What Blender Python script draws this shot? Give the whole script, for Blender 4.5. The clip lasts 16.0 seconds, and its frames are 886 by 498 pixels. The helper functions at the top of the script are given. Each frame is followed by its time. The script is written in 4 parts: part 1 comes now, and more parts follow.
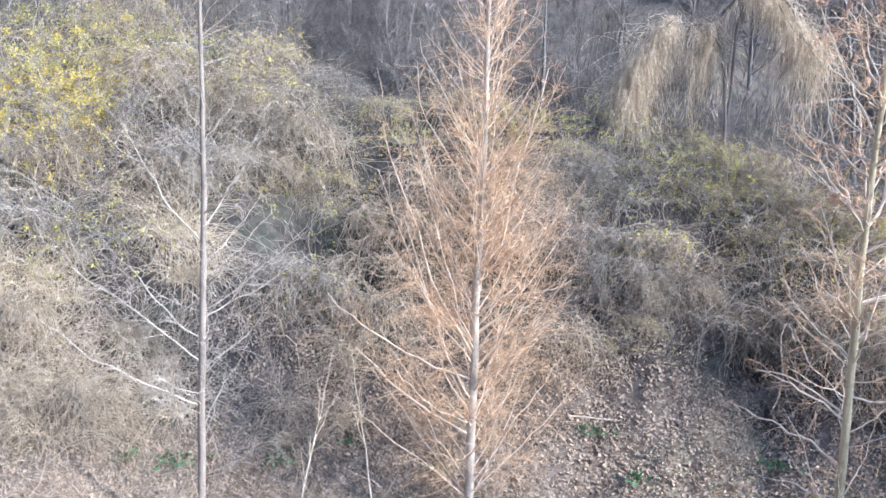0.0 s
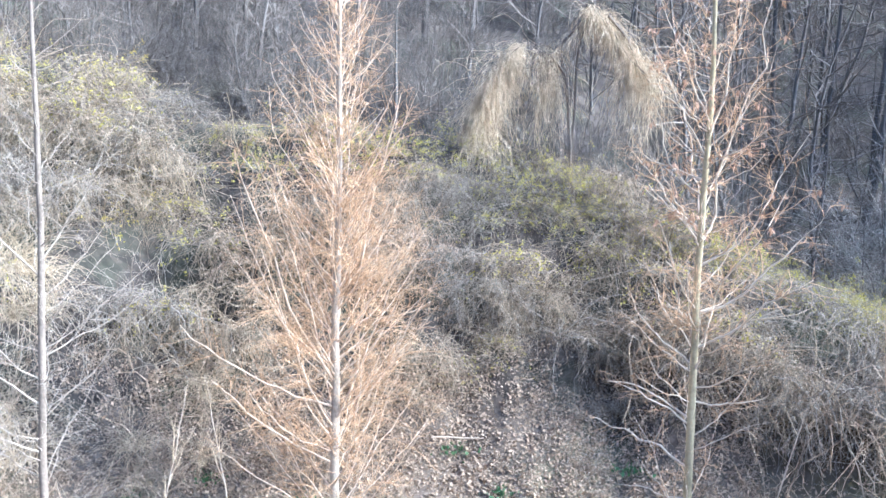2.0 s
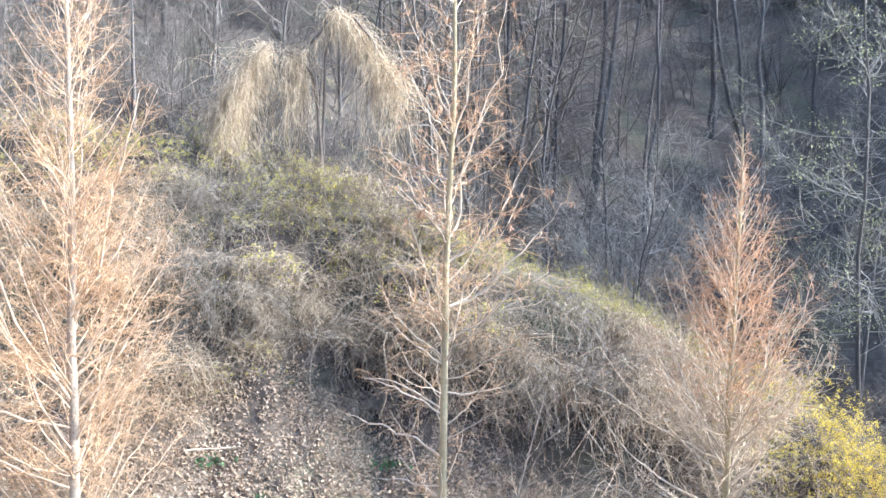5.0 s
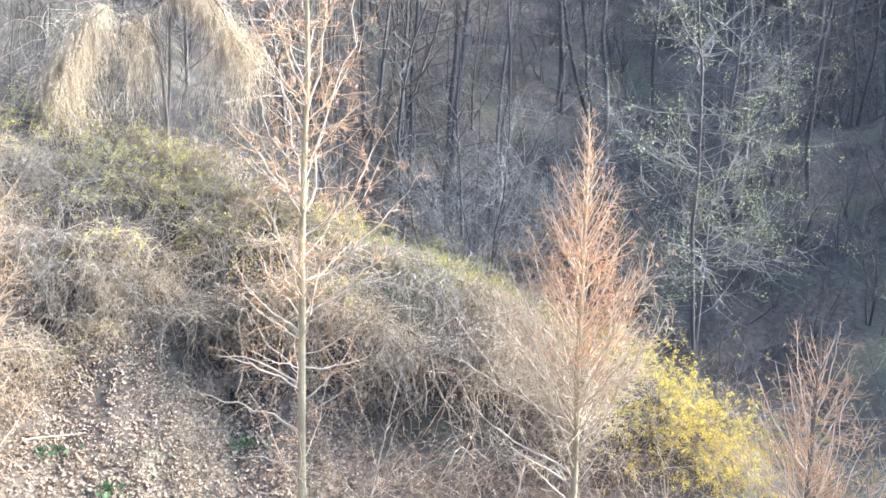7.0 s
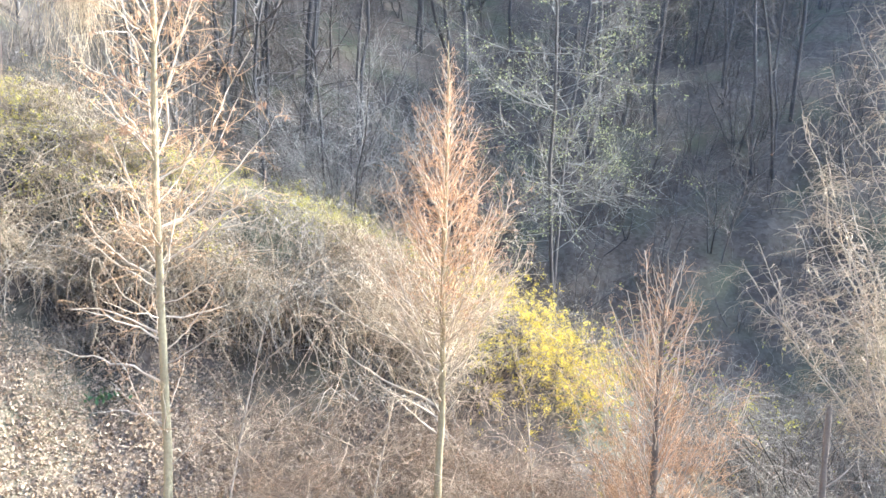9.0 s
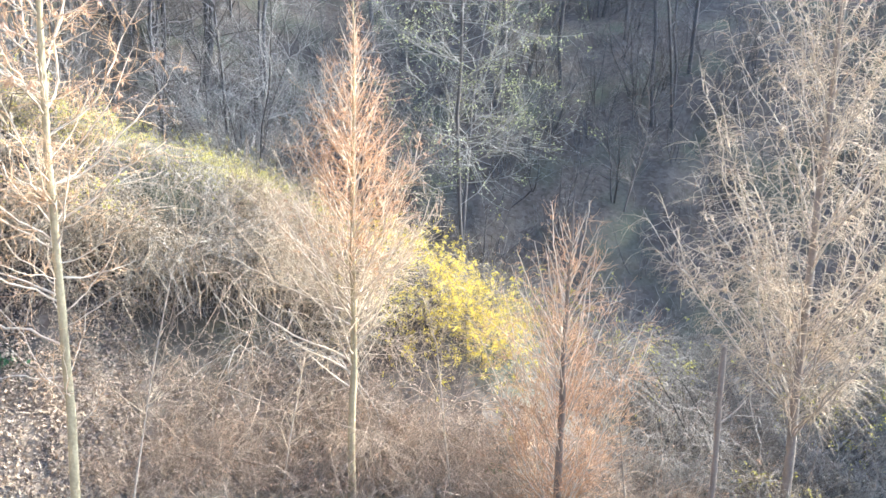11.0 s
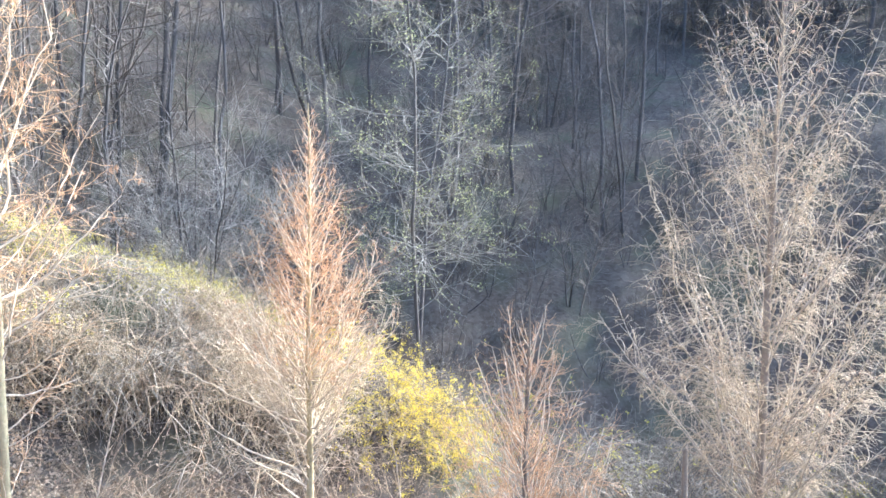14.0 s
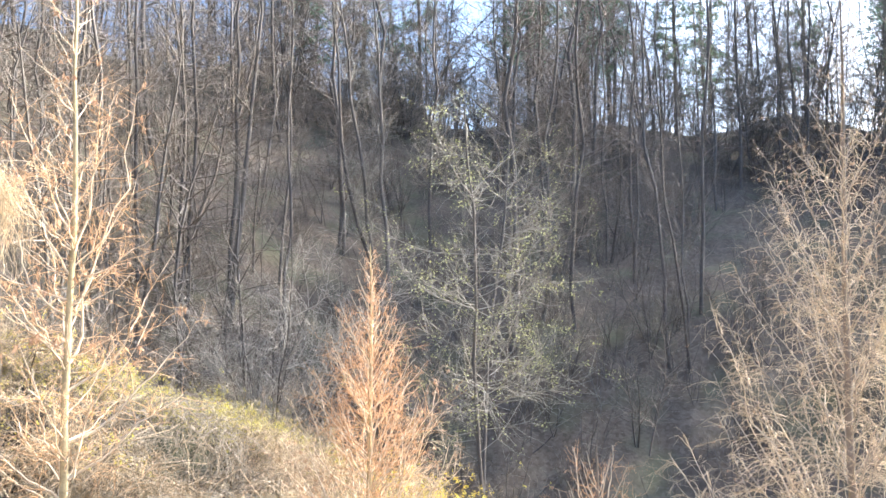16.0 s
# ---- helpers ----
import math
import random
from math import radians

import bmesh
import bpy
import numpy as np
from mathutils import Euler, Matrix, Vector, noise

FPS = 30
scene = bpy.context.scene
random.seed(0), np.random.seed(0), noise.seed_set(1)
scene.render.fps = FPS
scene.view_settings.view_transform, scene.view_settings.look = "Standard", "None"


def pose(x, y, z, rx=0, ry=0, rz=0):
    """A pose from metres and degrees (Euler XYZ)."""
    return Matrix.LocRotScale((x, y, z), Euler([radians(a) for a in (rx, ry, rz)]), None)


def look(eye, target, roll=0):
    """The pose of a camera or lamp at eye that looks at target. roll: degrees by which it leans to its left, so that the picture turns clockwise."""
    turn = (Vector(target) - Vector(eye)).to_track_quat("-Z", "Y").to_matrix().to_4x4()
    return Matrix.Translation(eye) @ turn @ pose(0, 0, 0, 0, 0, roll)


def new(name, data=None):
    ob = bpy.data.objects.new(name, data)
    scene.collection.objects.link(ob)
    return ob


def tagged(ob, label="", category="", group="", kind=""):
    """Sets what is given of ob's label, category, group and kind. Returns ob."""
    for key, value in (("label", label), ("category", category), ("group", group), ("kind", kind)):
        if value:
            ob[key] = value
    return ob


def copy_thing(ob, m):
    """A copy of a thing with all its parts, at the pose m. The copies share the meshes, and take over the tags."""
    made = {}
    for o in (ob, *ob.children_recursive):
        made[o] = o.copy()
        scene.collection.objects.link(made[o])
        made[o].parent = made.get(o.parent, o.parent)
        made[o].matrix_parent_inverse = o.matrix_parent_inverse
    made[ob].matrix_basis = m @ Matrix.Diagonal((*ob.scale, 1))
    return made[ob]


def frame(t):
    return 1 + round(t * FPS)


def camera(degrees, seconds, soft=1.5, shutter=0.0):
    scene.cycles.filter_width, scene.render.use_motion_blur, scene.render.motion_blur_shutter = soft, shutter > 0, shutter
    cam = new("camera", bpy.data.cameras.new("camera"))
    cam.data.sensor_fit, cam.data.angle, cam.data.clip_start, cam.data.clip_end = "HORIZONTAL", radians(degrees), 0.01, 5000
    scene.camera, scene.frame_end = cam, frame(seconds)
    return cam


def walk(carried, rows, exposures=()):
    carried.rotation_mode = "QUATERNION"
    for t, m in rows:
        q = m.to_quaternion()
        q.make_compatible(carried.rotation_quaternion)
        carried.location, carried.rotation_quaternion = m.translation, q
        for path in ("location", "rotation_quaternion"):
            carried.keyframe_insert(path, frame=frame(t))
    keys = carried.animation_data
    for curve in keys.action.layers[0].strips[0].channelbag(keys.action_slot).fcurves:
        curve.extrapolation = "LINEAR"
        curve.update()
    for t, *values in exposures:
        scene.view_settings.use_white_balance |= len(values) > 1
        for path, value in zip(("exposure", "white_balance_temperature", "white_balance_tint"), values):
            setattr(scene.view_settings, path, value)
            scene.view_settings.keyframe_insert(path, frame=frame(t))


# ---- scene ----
EYE = Vector((0.0, 0.0, 6.0))
# seconds, yaw to the left, pitch, roll in degrees
TURNS = [
    (0.0, 36.18, -6.94, 2.19),
    (0.5, 34.05, -6.35, 1.97),
    (1.0, 31.61, -5.79, 1.75),
    (1.5, 29.17, -5.39, 1.61),
    (2.0, 26.54, -5.01, 1.40),
    (2.5, 23.77, -4.80, 1.42),
    (3.0, 21.19, -4.79, 1.43),
    (3.5, 18.52, -4.71, 1.43),
    (4.0, 15.23, -4.48, 1.12),
    (4.2, 14.00, -4.45, 1.10),
    (6.3, 3.50, -5.25, 1.50),
    (6.5, 2.43, -5.67, 1.55),
    (7.0, -0.00, -6.21, 1.33),
    (7.5, -2.58, -6.85, 1.13),
    (8.0, -5.23, -7.57, 0.88),
    (8.5, -7.66, -8.68, 0.90),
    (9.0, -9.41, -10.06, 1.09),
    (9.5, -10.28, -11.23, 1.03),
    (10.0, -11.44, -12.22, 1.16),
    (10.2, -12.30, -12.68, 1.20),
    (12.3, -19.30, -12.87, 1.75),
    (12.5, -19.42, -12.22, 1.74),
    (13.0, -19.37, -10.02, 1.47),
    (13.5, -19.18, -7.83, 1.01),
    (14.0, -18.62, -5.82, 0.67),
    (14.5, -17.83, -3.65, 0.22),
    (15.0, -16.72, -0.96, -0.07),
    (15.5, -15.25, 1.58, -0.19),
    (16.0, -14.46, 3.51, -0.19),
]


def aimed(yaw, pitch, roll):
    a, b = radians(yaw), radians(pitch)
    way = Vector((-math.sin(a) * math.cos(b), math.cos(a) * math.cos(b), math.sin(b)))
    return look(EYE, EYE + way * 10, roll)


cam = camera(55.53, 16.0, 1.55)
walk(cam, [(t, aimed(y, p, r)) for t, y, p, r in TURNS],
     [(0, 1.12, 3980, 9.5), (1.8, 1.43, 3900, 7), (3.5, 1.5, 4060, 6), (7, 1.9, 4180, 5), (10, 2.13, 4350, 3), (13, 2.15, 4180, 4), (14.5, 2.1, 4300, 5), (16, 2.05, 4800, 5.5)])

# ---- light: a low sun from the side, clear hazy sky ----
SUN_AZ, SUN_EL = 80, 29
world = bpy.data.worlds.new("world")
scene.world = world
world.use_nodes = True
wn = world.node_tree
sky = wn.nodes.new("ShaderNodeTexSky")
sky.sky_type = "NISHITA"
sky.sun_disc = False
sky.sun_elevation, sky.sun_rotation = radians(SUN_EL), radians(SUN_AZ)
sky.dust_density = 9.0
sky.air_density = 0.85
wn.links.new(sky.outputs[0], wn.nodes["Background"].inputs[0])
wn.nodes["Background"].inputs[1].default_value = 0.135
sun = new("sun", bpy.data.lights.new("sun", "SUN"))
sun.data.energy, sun.data.angle, sun.data.color = 4.3, radians(0.6), (1.0, 0.71, 0.415)
sa, se = radians(SUN_AZ), radians(SUN_EL)
SUN_WAY = Vector((math.sin(sa) * math.cos(se), math.cos(sa) * math.cos(se), math.sin(se)))
sun.matrix_world = look(SUN_WAY * 100, (0, 0, 0))


# ---- materials ----
def material(name, dark, light, rough=0.85, scale=6.0, island=0.6, bump=0.3, glow_through=0.0, detail_scale=40.0):
    """Two colours mixed by noise at two scales and a random value for each loose piece."""
    m = bpy.data.materials.new(name)
    m.use_nodes = True
    t = m.node_tree
    n, l = t.nodes, t.links
    out, bsdf = n["Material Output"], n["Principled BSDF"]
    coord = n.new("ShaderNodeTexCoord")
    big, fine = n.new("ShaderNodeTexNoise"), n.new("ShaderNodeTexNoise")
    big.inputs["Scale"].default_value, fine.inputs["Scale"].default_value = scale, detail_scale
    big.inputs["Detail"].default_value = fine.inputs["Detail"].default_value = 4
    for k in (big, fine):
        l.new(coord.outputs["Object"], k.inputs["Vector"])
    geo = n.new("ShaderNodeNewGeometry")
    info = n.new("ShaderNodeObjectInfo")
    a = n.new("ShaderNodeMath")
    a.operation = "MULTIPLY_ADD"
    l.new(geo.outputs["Random Per Island"], a.inputs[0])
    a.inputs[1].default_value = island
    l.new(big.outputs[0], a.inputs[2])
    b = n.new("ShaderNodeMath")
    b.operation = "MULTIPLY_ADD"
    l.new(fine.outputs[0], b.inputs[0])
    b.inputs[1].default_value = 0.5
    l.new(a.outputs[0], b.inputs[2])
    c = n.new("ShaderNodeMath")
    c.operation = "MULTIPLY_ADD"
    l.new(info.outputs["Random"], c.inputs[0])
    c.inputs[1].default_value = 0.25
    l.new(b.outputs[0], c.inputs[2])
    ramp = n.new("ShaderNodeMapRange")
    ramp.inputs["From Min"].default_value = 0.45
    ramp.inputs["From Max"].default_value = 1.15 + island * 0.6
    l.new(c.outputs[0], ramp.inputs["Value"])
    mix = n.new("ShaderNodeMix")
    mix.data_type = "RGBA"
    mix.inputs["A"].default_value, mix.inputs["B"].default_value = (*dark, 1), (*light, 1)
    l.new(ramp.outputs[0], mix.inputs["Factor"])
    l.new(mix.outputs["Result"], bsdf.inputs["Base Color"])
    bsdf.inputs["Roughness"].default_value = rough
    bsdf.inputs["Specular IOR Level"].default_value = 0.3
    if bump:
        bp = n.new("ShaderNodeBump")
        bp.inputs["Strength"].default_value = bump
        bp.inputs["Distance"].default_value = 0.02
        l.new(fine.outputs[0], bp.inputs["Height"])
        l.new(bp.outputs[0], bsdf.inputs["Normal"])
    if glow_through:
        tr, ms = n.new("ShaderNodeBsdfTranslucent"), n.new("ShaderNodeMixShader")
        l.new(mix.outputs["Result"], tr.inputs["Color"])
        ms.inputs[0].default_value = glow_through
        l.new(bsdf.outputs[0], ms.inputs[1])
        l.new(tr.outputs[0], ms.inputs[2])
        l.new(ms.outputs[0], out.inputs["Surface"])
    return m


M = {
    "bark_grey": material("bark_grey", (0.15, 0.125, 0.095), (0.66, 0.555, 0.41), 0.9, 3, 0.2, 0.6, 0, 30),
    "bark_brown": material("bark_brown", (0.1, 0.082, 0.062), (0.34, 0.28, 0.21), 0.9, 3, 0.2, 0.6, 0, 30),
    "bark_olive": material("bark_olive", (0.14, 0.12, 0.068), (0.6, 0.495, 0.275), 0.9, 3, 0.2, 0.6, 0, 30),
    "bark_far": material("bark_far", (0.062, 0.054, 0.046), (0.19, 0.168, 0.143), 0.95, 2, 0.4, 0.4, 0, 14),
    "twig_red": material("twig_red", (0.38, 0.222, 0.105), (0.77, 0.535, 0.285), 0.7, 4, 0.8, 0),
    "limb_cream": material("limb_cream", (0.42, 0.335, 0.225), (0.8, 0.68, 0.49), 0.75, 5, 0.3, 0.2, 0, 40),
    "limb_rose": material("limb_rose", (0.48, 0.355, 0.225), (0.86, 0.7, 0.49), 0.75, 5, 0.3, 0.2, 0, 40),
    "limb_grey": material("limb_grey", (0.24, 0.2, 0.15), (0.56, 0.48, 0.36), 0.75, 5, 0.3, 0.2, 0, 40),
    "twig_orange": material("twig_orange", (0.39, 0.21, 0.095), (0.76, 0.49, 0.255), 0.7, 4, 0.8, 0),
    "twig_pale": material("twig_pale", (0.36, 0.275, 0.165), (0.74, 0.6, 0.39), 0.7, 4, 0.8, 0),
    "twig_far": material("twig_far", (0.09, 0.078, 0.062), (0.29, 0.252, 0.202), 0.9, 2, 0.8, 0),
    "twig_bush": material("twig_bush", (0.13, 0.118, 0.095), (0.37, 0.34, 0.275), 0.9, 2, 0.8, 0),
    "twig_light": material("twig_light", (0.22, 0.2, 0.165), (0.48, 0.43, 0.35), 0.9, 2, 0.8, 0),
    "vine_tan": material("vine_tan", (0.06, 0.047, 0.032), (0.52, 0.42, 0.275), 0.8, 2, 1.0, 0),
    "vine_pink": material("vine_pink", (0.07, 0.052, 0.036), (0.58, 0.45, 0.3), 0.8, 2, 1.0, 0),
    "vine_red": material("vine_red", (0.08, 0.057, 0.04), (0.46, 0.345, 0.23), 0.8, 2, 1.0, 0),
    "vine_grey": material("vine_grey", (0.045, 0.04, 0.032), (0.42, 0.365, 0.28), 0.8, 2, 1.0, 0),
    "vine_straw": material("vine_straw", (0.28, 0.215, 0.125), (0.78, 0.64, 0.42), 0.8, 2, 1.0, 0),
    "straw": material("straw", (0.38, 0.3, 0.175), (0.7, 0.58, 0.375), 0.7, 3, 0.8, 0),
    "leaf_yellow": material("leaf_yellow", (0.64, 0.47, 0.02), (0.9, 0.75, 0.1), 0.6, 3, 0.9, 0, 0.4),
    "leaf_lime": material("leaf_lime", (0.4, 0.365, 0.05), (0.76, 0.67, 0.13), 0.6, 3, 0.9, 0, 0.4),
    "leaf_young": material("leaf_young", (0.34, 0.35, 0.11), (0.62, 0.62, 0.28), 0.6, 3, 0.9, 0, 0.4),
    "leaf_green": material("leaf_green", (0.06, 0.115, 0.045), (0.15, 0.24, 0.1), 0.6, 3, 0.9, 0, 0.35),
    "leaf_dead": material("leaf_dead", (0.34, 0.2, 0.115), (0.62, 0.42, 0.26), 0.7, 4, 0.9, 0, 0.35),
    "litter": material("litter", (0.19, 0.145, 0.095), (0.48, 0.375, 0.25), 0.75, 3, 1.0, 0, 0.1),
    "needles": material("needles", (0.1, 0.15, 0.1), (0.26, 0.34, 0.22), 0.7, 1, 0.8, 0, 0.2),
}


def ground_material():
    m = material("ground_earth", (0.03, 0.025, 0.019), (0.088, 0.072, 0.056), 0.95, 0.9, 0.0, 0.9, 0, 11)
    t = m.node_tree
    n, l = t.nodes, t.links
    coord = n["Texture Coordinate"]
    vor = n.new("ShaderNodeTexVoronoi")
    vor.inputs["Scale"].default_value = 9
    l.new(coord.outputs["Object"], vor.inputs["Vector"])
    moss = n.new("ShaderNodeTexNoise")
    moss.inputs["Scale"].default_value, moss.inputs["Detail"].default_value = 0.55, 6
    l.new(coord.outputs["Object"], moss.inputs["Vector"])
    old = n["Mix"]
    leafy = n.new("ShaderNodeMix")
    leafy.data_type = "RGBA"
    leafy.blend_type = "OVERLAY"
    leafy.inputs["Factor"].default_value = 0.55
    l.new(old.outputs["Result"], leafy.inputs["A"])
    grey = n.new("ShaderNodeRGBToBW")
    l.new(vor.outputs["Color"], grey.inputs[0])
    l.new(grey.outputs[0], leafy.inputs["B"])
    rng = n.new("ShaderNodeMapRange")
    rng.inputs["From Min"].default_value, rng.inputs["From Max"].default_value = 0.49, 0.78
    l.new(moss.outputs[0], rng.inputs["Value"])
    grn = n.new("ShaderNodeMix")
    grn.data_type = "RGBA"
    l.new(rng.outputs[0], grn.inputs["Factor"])
    l.new(leafy.outputs["Result"], grn.inputs["A"])
    grn.inputs["B"].default_value = (0.06, 0.075, 0.036, 1)
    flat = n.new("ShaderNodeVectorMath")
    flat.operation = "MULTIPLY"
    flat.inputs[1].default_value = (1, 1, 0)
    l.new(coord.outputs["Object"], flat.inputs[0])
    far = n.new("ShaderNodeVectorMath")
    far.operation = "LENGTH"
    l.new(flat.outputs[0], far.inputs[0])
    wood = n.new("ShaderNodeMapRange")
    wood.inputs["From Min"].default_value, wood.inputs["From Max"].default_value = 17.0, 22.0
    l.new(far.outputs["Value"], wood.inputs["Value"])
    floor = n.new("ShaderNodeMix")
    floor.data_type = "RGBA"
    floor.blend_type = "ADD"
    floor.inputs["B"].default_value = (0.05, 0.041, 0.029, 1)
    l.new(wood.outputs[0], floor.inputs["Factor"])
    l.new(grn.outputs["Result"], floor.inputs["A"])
    foot = n.new("ShaderNodeMapRange")
    foot.inputs["From Min"].default_value, foot.inputs["From Max"].default_value = 12.0, 10.6
    l.new(far.outputs["Value"], foot.inputs["Value"])
    mould = n.new("ShaderNodeMix")
    mould.data_type = "RGBA"
    mould.blend_type = "ADD"
    mould.inputs["B"].default_value = (0.14, 0.11, 0.075, 1)
    l.new(foot.outputs[0], mould.inputs["Factor"])
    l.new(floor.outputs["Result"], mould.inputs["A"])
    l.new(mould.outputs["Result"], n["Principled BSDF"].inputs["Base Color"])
    return m


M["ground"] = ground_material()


# ---- mesh helpers ----
def mesh_of(name, verts, faces, mat, smooth=True):
    """A mesh from arrays of vertices (n, 3) and faces of one size (m, 3 or 4)."""
    verts, faces = np.asarray(verts, np.float32), np.asarray(faces, np.int32)
    me = bpy.data.meshes.new(name)
    k = faces.shape[1]
    me.vertices.add(len(verts))
    me.vertices.foreach_set("co", verts.ravel())
    me.loops.add(faces.size)
    me.loops.foreach_set("vertex_index", faces.ravel())
    me.polygons.add(len(faces))
    me.polygons.foreach_set("loop_start", np.arange(0, faces.size, k, dtype=np.int32))
    me.polygons.foreach_set("use_smooth", np.full(len(faces), smooth))
    me.materials.append(mat)
    me.update(calc_edges=True)
    me.validate()
    return me


def joined(pieces):
    """One pair of vertices and faces out of several."""
    vs, fs, at = [], [], 0
    for v, f in pieces:
        vs.append(v), fs.append(f + at)
        at += len(v)
    return np.concatenate(vs), np.concatenate(fs)


def part(name, mesh, parent, label=""):
    ob = new(name, mesh)
    ob.parent = parent
    return tagged(ob, label) if label else ob


def empty(name, m, label, category, group=""):
    ob = new(name)
    ob.matrix_basis = m
    return tagged(ob, label, category, group)


def unit(v):
    return v / (np.linalg.norm(v, axis=-1, keepdims=True) + 1e-9)


def tubes(P, R, sides=3):
    """Tubes along N paths of K points, with a radius at each point."""
    N, K, _ = P.shape
    T = unit(np.gradient(P, axis=1))
    ref = np.where(np.abs(T[..., 2:3]) < 0.9, np.array([0, 0, 1.0]), np.array([1.0, 0, 0]))
    A = unit(np.cross(T, ref))
    B = np.cross(T, A)
    ang = np.arange(sides) * 2 * np.pi / sides
    V = P[:, :, None] + R[:, :, None, None] * (np.cos(ang)[:, None] * A[:, :, None] + np.sin(ang)[:, None] * B[:, :, None])
    n, i, s = np.meshgrid(np.arange(N), np.arange(K - 1), np.arange(sides), indexing="ij")
    base, s2 = n * K * sides + i * sides, (s + 1) % sides
    F = np.stack([base + s, base + s2, base + sides + s2, base + sides + s], -1).reshape(-1, 4)
    return V.reshape(-1, 3), F


def run(rng, P0, D, L, K, up, wob):
    """Paths from points P0 in directions D with lengths L, bending by up (negative: drooping)."""
    p, d, out = P0.copy(), unit(D), [P0.copy()]
    up = np.broadcast_to(np.asarray(up, float), (len(P0),))
    for _ in range(K - 1):
        d = d + rng.normal(0, wob, d.shape)
        d[:, 2] += up / (K - 1)
        d = unit(d)
        p = p + d * (L / (K - 1))[:, None]
        out.append(p.copy())
    return np.stack(out, 1)


def sprout(rng, P, R, n, t0, t1, length, angle, up, K, r_max, wob=0.08, taper=0.25, shrink=0.5):
    """n children on the given paths: their paths, radii and parents."""
    seg = np.linalg.norm(np.diff(P, axis=1), axis=2).sum(1)
    who = rng.choice(len(P), n, p=seg / seg.sum())
    t = rng.uniform(t0, t1, n)
    x = t * (P.shape[1] - 1)
    i = np.minimum(x.astype(int), P.shape[1] - 2)
    w = (x - i)[:, None]
    a, b = P[who, i], P[who, i + 1]
    tan = unit(b - a)
    side = unit(np.cross(tan, rng.normal(0, 1, (n, 3))))
    ang = np.radians(rng.uniform(*angle, n))[:, None]
    L = rng.uniform(*length, n) * (1 - shrink * t) * np.clip(seg[who] / np.median(seg), 0.4, 1.6)
    paths = run(rng, a * (1 - w) + b * w, np.cos(ang) * tan + np.sin(ang) * side, L, K, up, wob)
    here = R[who, i] * (1 - w[:, 0]) + R[who, i + 1] * w[:, 0]
    rad = np.minimum(here * 0.75, r_max)[:, None] * np.linspace(1, taper, K)
    return paths, rad, who


def leaves(rng, at, size, droop=0.0, along=None, slim=1.0, facing=None):
    """Folded leaf blades of two quads each at the given points."""
    n = len(at)
    d = unit(rng.normal(0, 1, (n, 3)) + np.array([0, 0, -droop])) if along is None else unit(along + rng.normal(0, 0.4, (n, 3)))
    s = unit(np.cross(d, rng.normal(0, 1, (n, 3))))
    if facing is not None:
        u = unit(facing + rng.normal(0, 0.62, (n, 3)))
        d = unit(np.cross(u, rng.normal(0, 1, (n, 3))))
        s = np.cross(d, u)
    u = np.cross(d, s) if facing is None else u
    k = rng.uniform(0.6, 1.3, n)[:, None] * size
    w = k * rng.uniform(0.28, 0.42, n)[:, None] * slim
    fold = 0.5 if facing is None else 0.3
    mid, tip = at + d * k * 0.5, at + d * k + u * k * 0.12
    V = np.stack([at, mid - s * w + u * w * fold, tip, mid + s * w + u * w * fold], 1)
    base = np.arange(n)[:, None] * 4
    return V.reshape(-1, 3), np.concatenate([base + np.array([0, 1, 2]), base + np.array([0, 2, 3])])


def along_paths(rng, P, n, t0=0.2, t1=1.0):
    who, t = rng.integers(0, len(P), n), rng.uniform(t0, t1, n) * (P.shape[1] - 1)
    i = np.minimum(t.astype(int), P.shape[1] - 2)
    w = (t - i)[:, None]
    return P[who, i] * (1 - w) + P[who, i + 1] * w


# ---- the ground: a hollow, a bank with its crest, a valley and a wooded hill ----
CREST = np.array([(-180, -10), (-115, 2), (-95, 4), (-75, 5), (-64, 6), (-57, 8), (-50, 6.0), (-44, 3.2), (-36, 2.8), (-28.5, 2.2), (-21.7, 0.8), (-18, -0.8),
                  (-12.3, -3.2), (-9, -4), (-3, -6.4), (2.5, -8.6), (9.8, -12.6), (15.6, -15.6), (19, -17.8), (25, -22.5), (30, -26), (45, -28), (115, -28), (180, -10)])
CREST_FAR = np.array([(-180, 14), (-110, 16), (-75, 16), (-57, 18), (-44, 16.5), (-28, 15), (-18, 14.5), (-10, 14), (2.5, 13.8), (10, 13.3), (16, 12.8), (25, 12.3), (120, 12.1), (180, 14)])


def crest(az):
    far = np.interp(az, CREST_FAR[:, 0], CREST_FAR[:, 1])
    return far, 6 + far * np.tan(np.radians(np.interp(az, CREST[:, 0], CREST[:, 1])))


def soft_noise(x, y, s, seed):
    """Smooth pseudo-random waves, about -1 to 1."""
    r = np.random.default_rng(seed)
    out = 0
    for _ in range(7):
        a, k, ph = r.uniform(0, 6.28), r.uniform(0.6, 1.7) / s, r.uniform(0, 6.28)
        out = out + np.sin((x * np.cos(a) + y * np.sin(a)) * k * 6.28 + ph)
    return out / 3.5


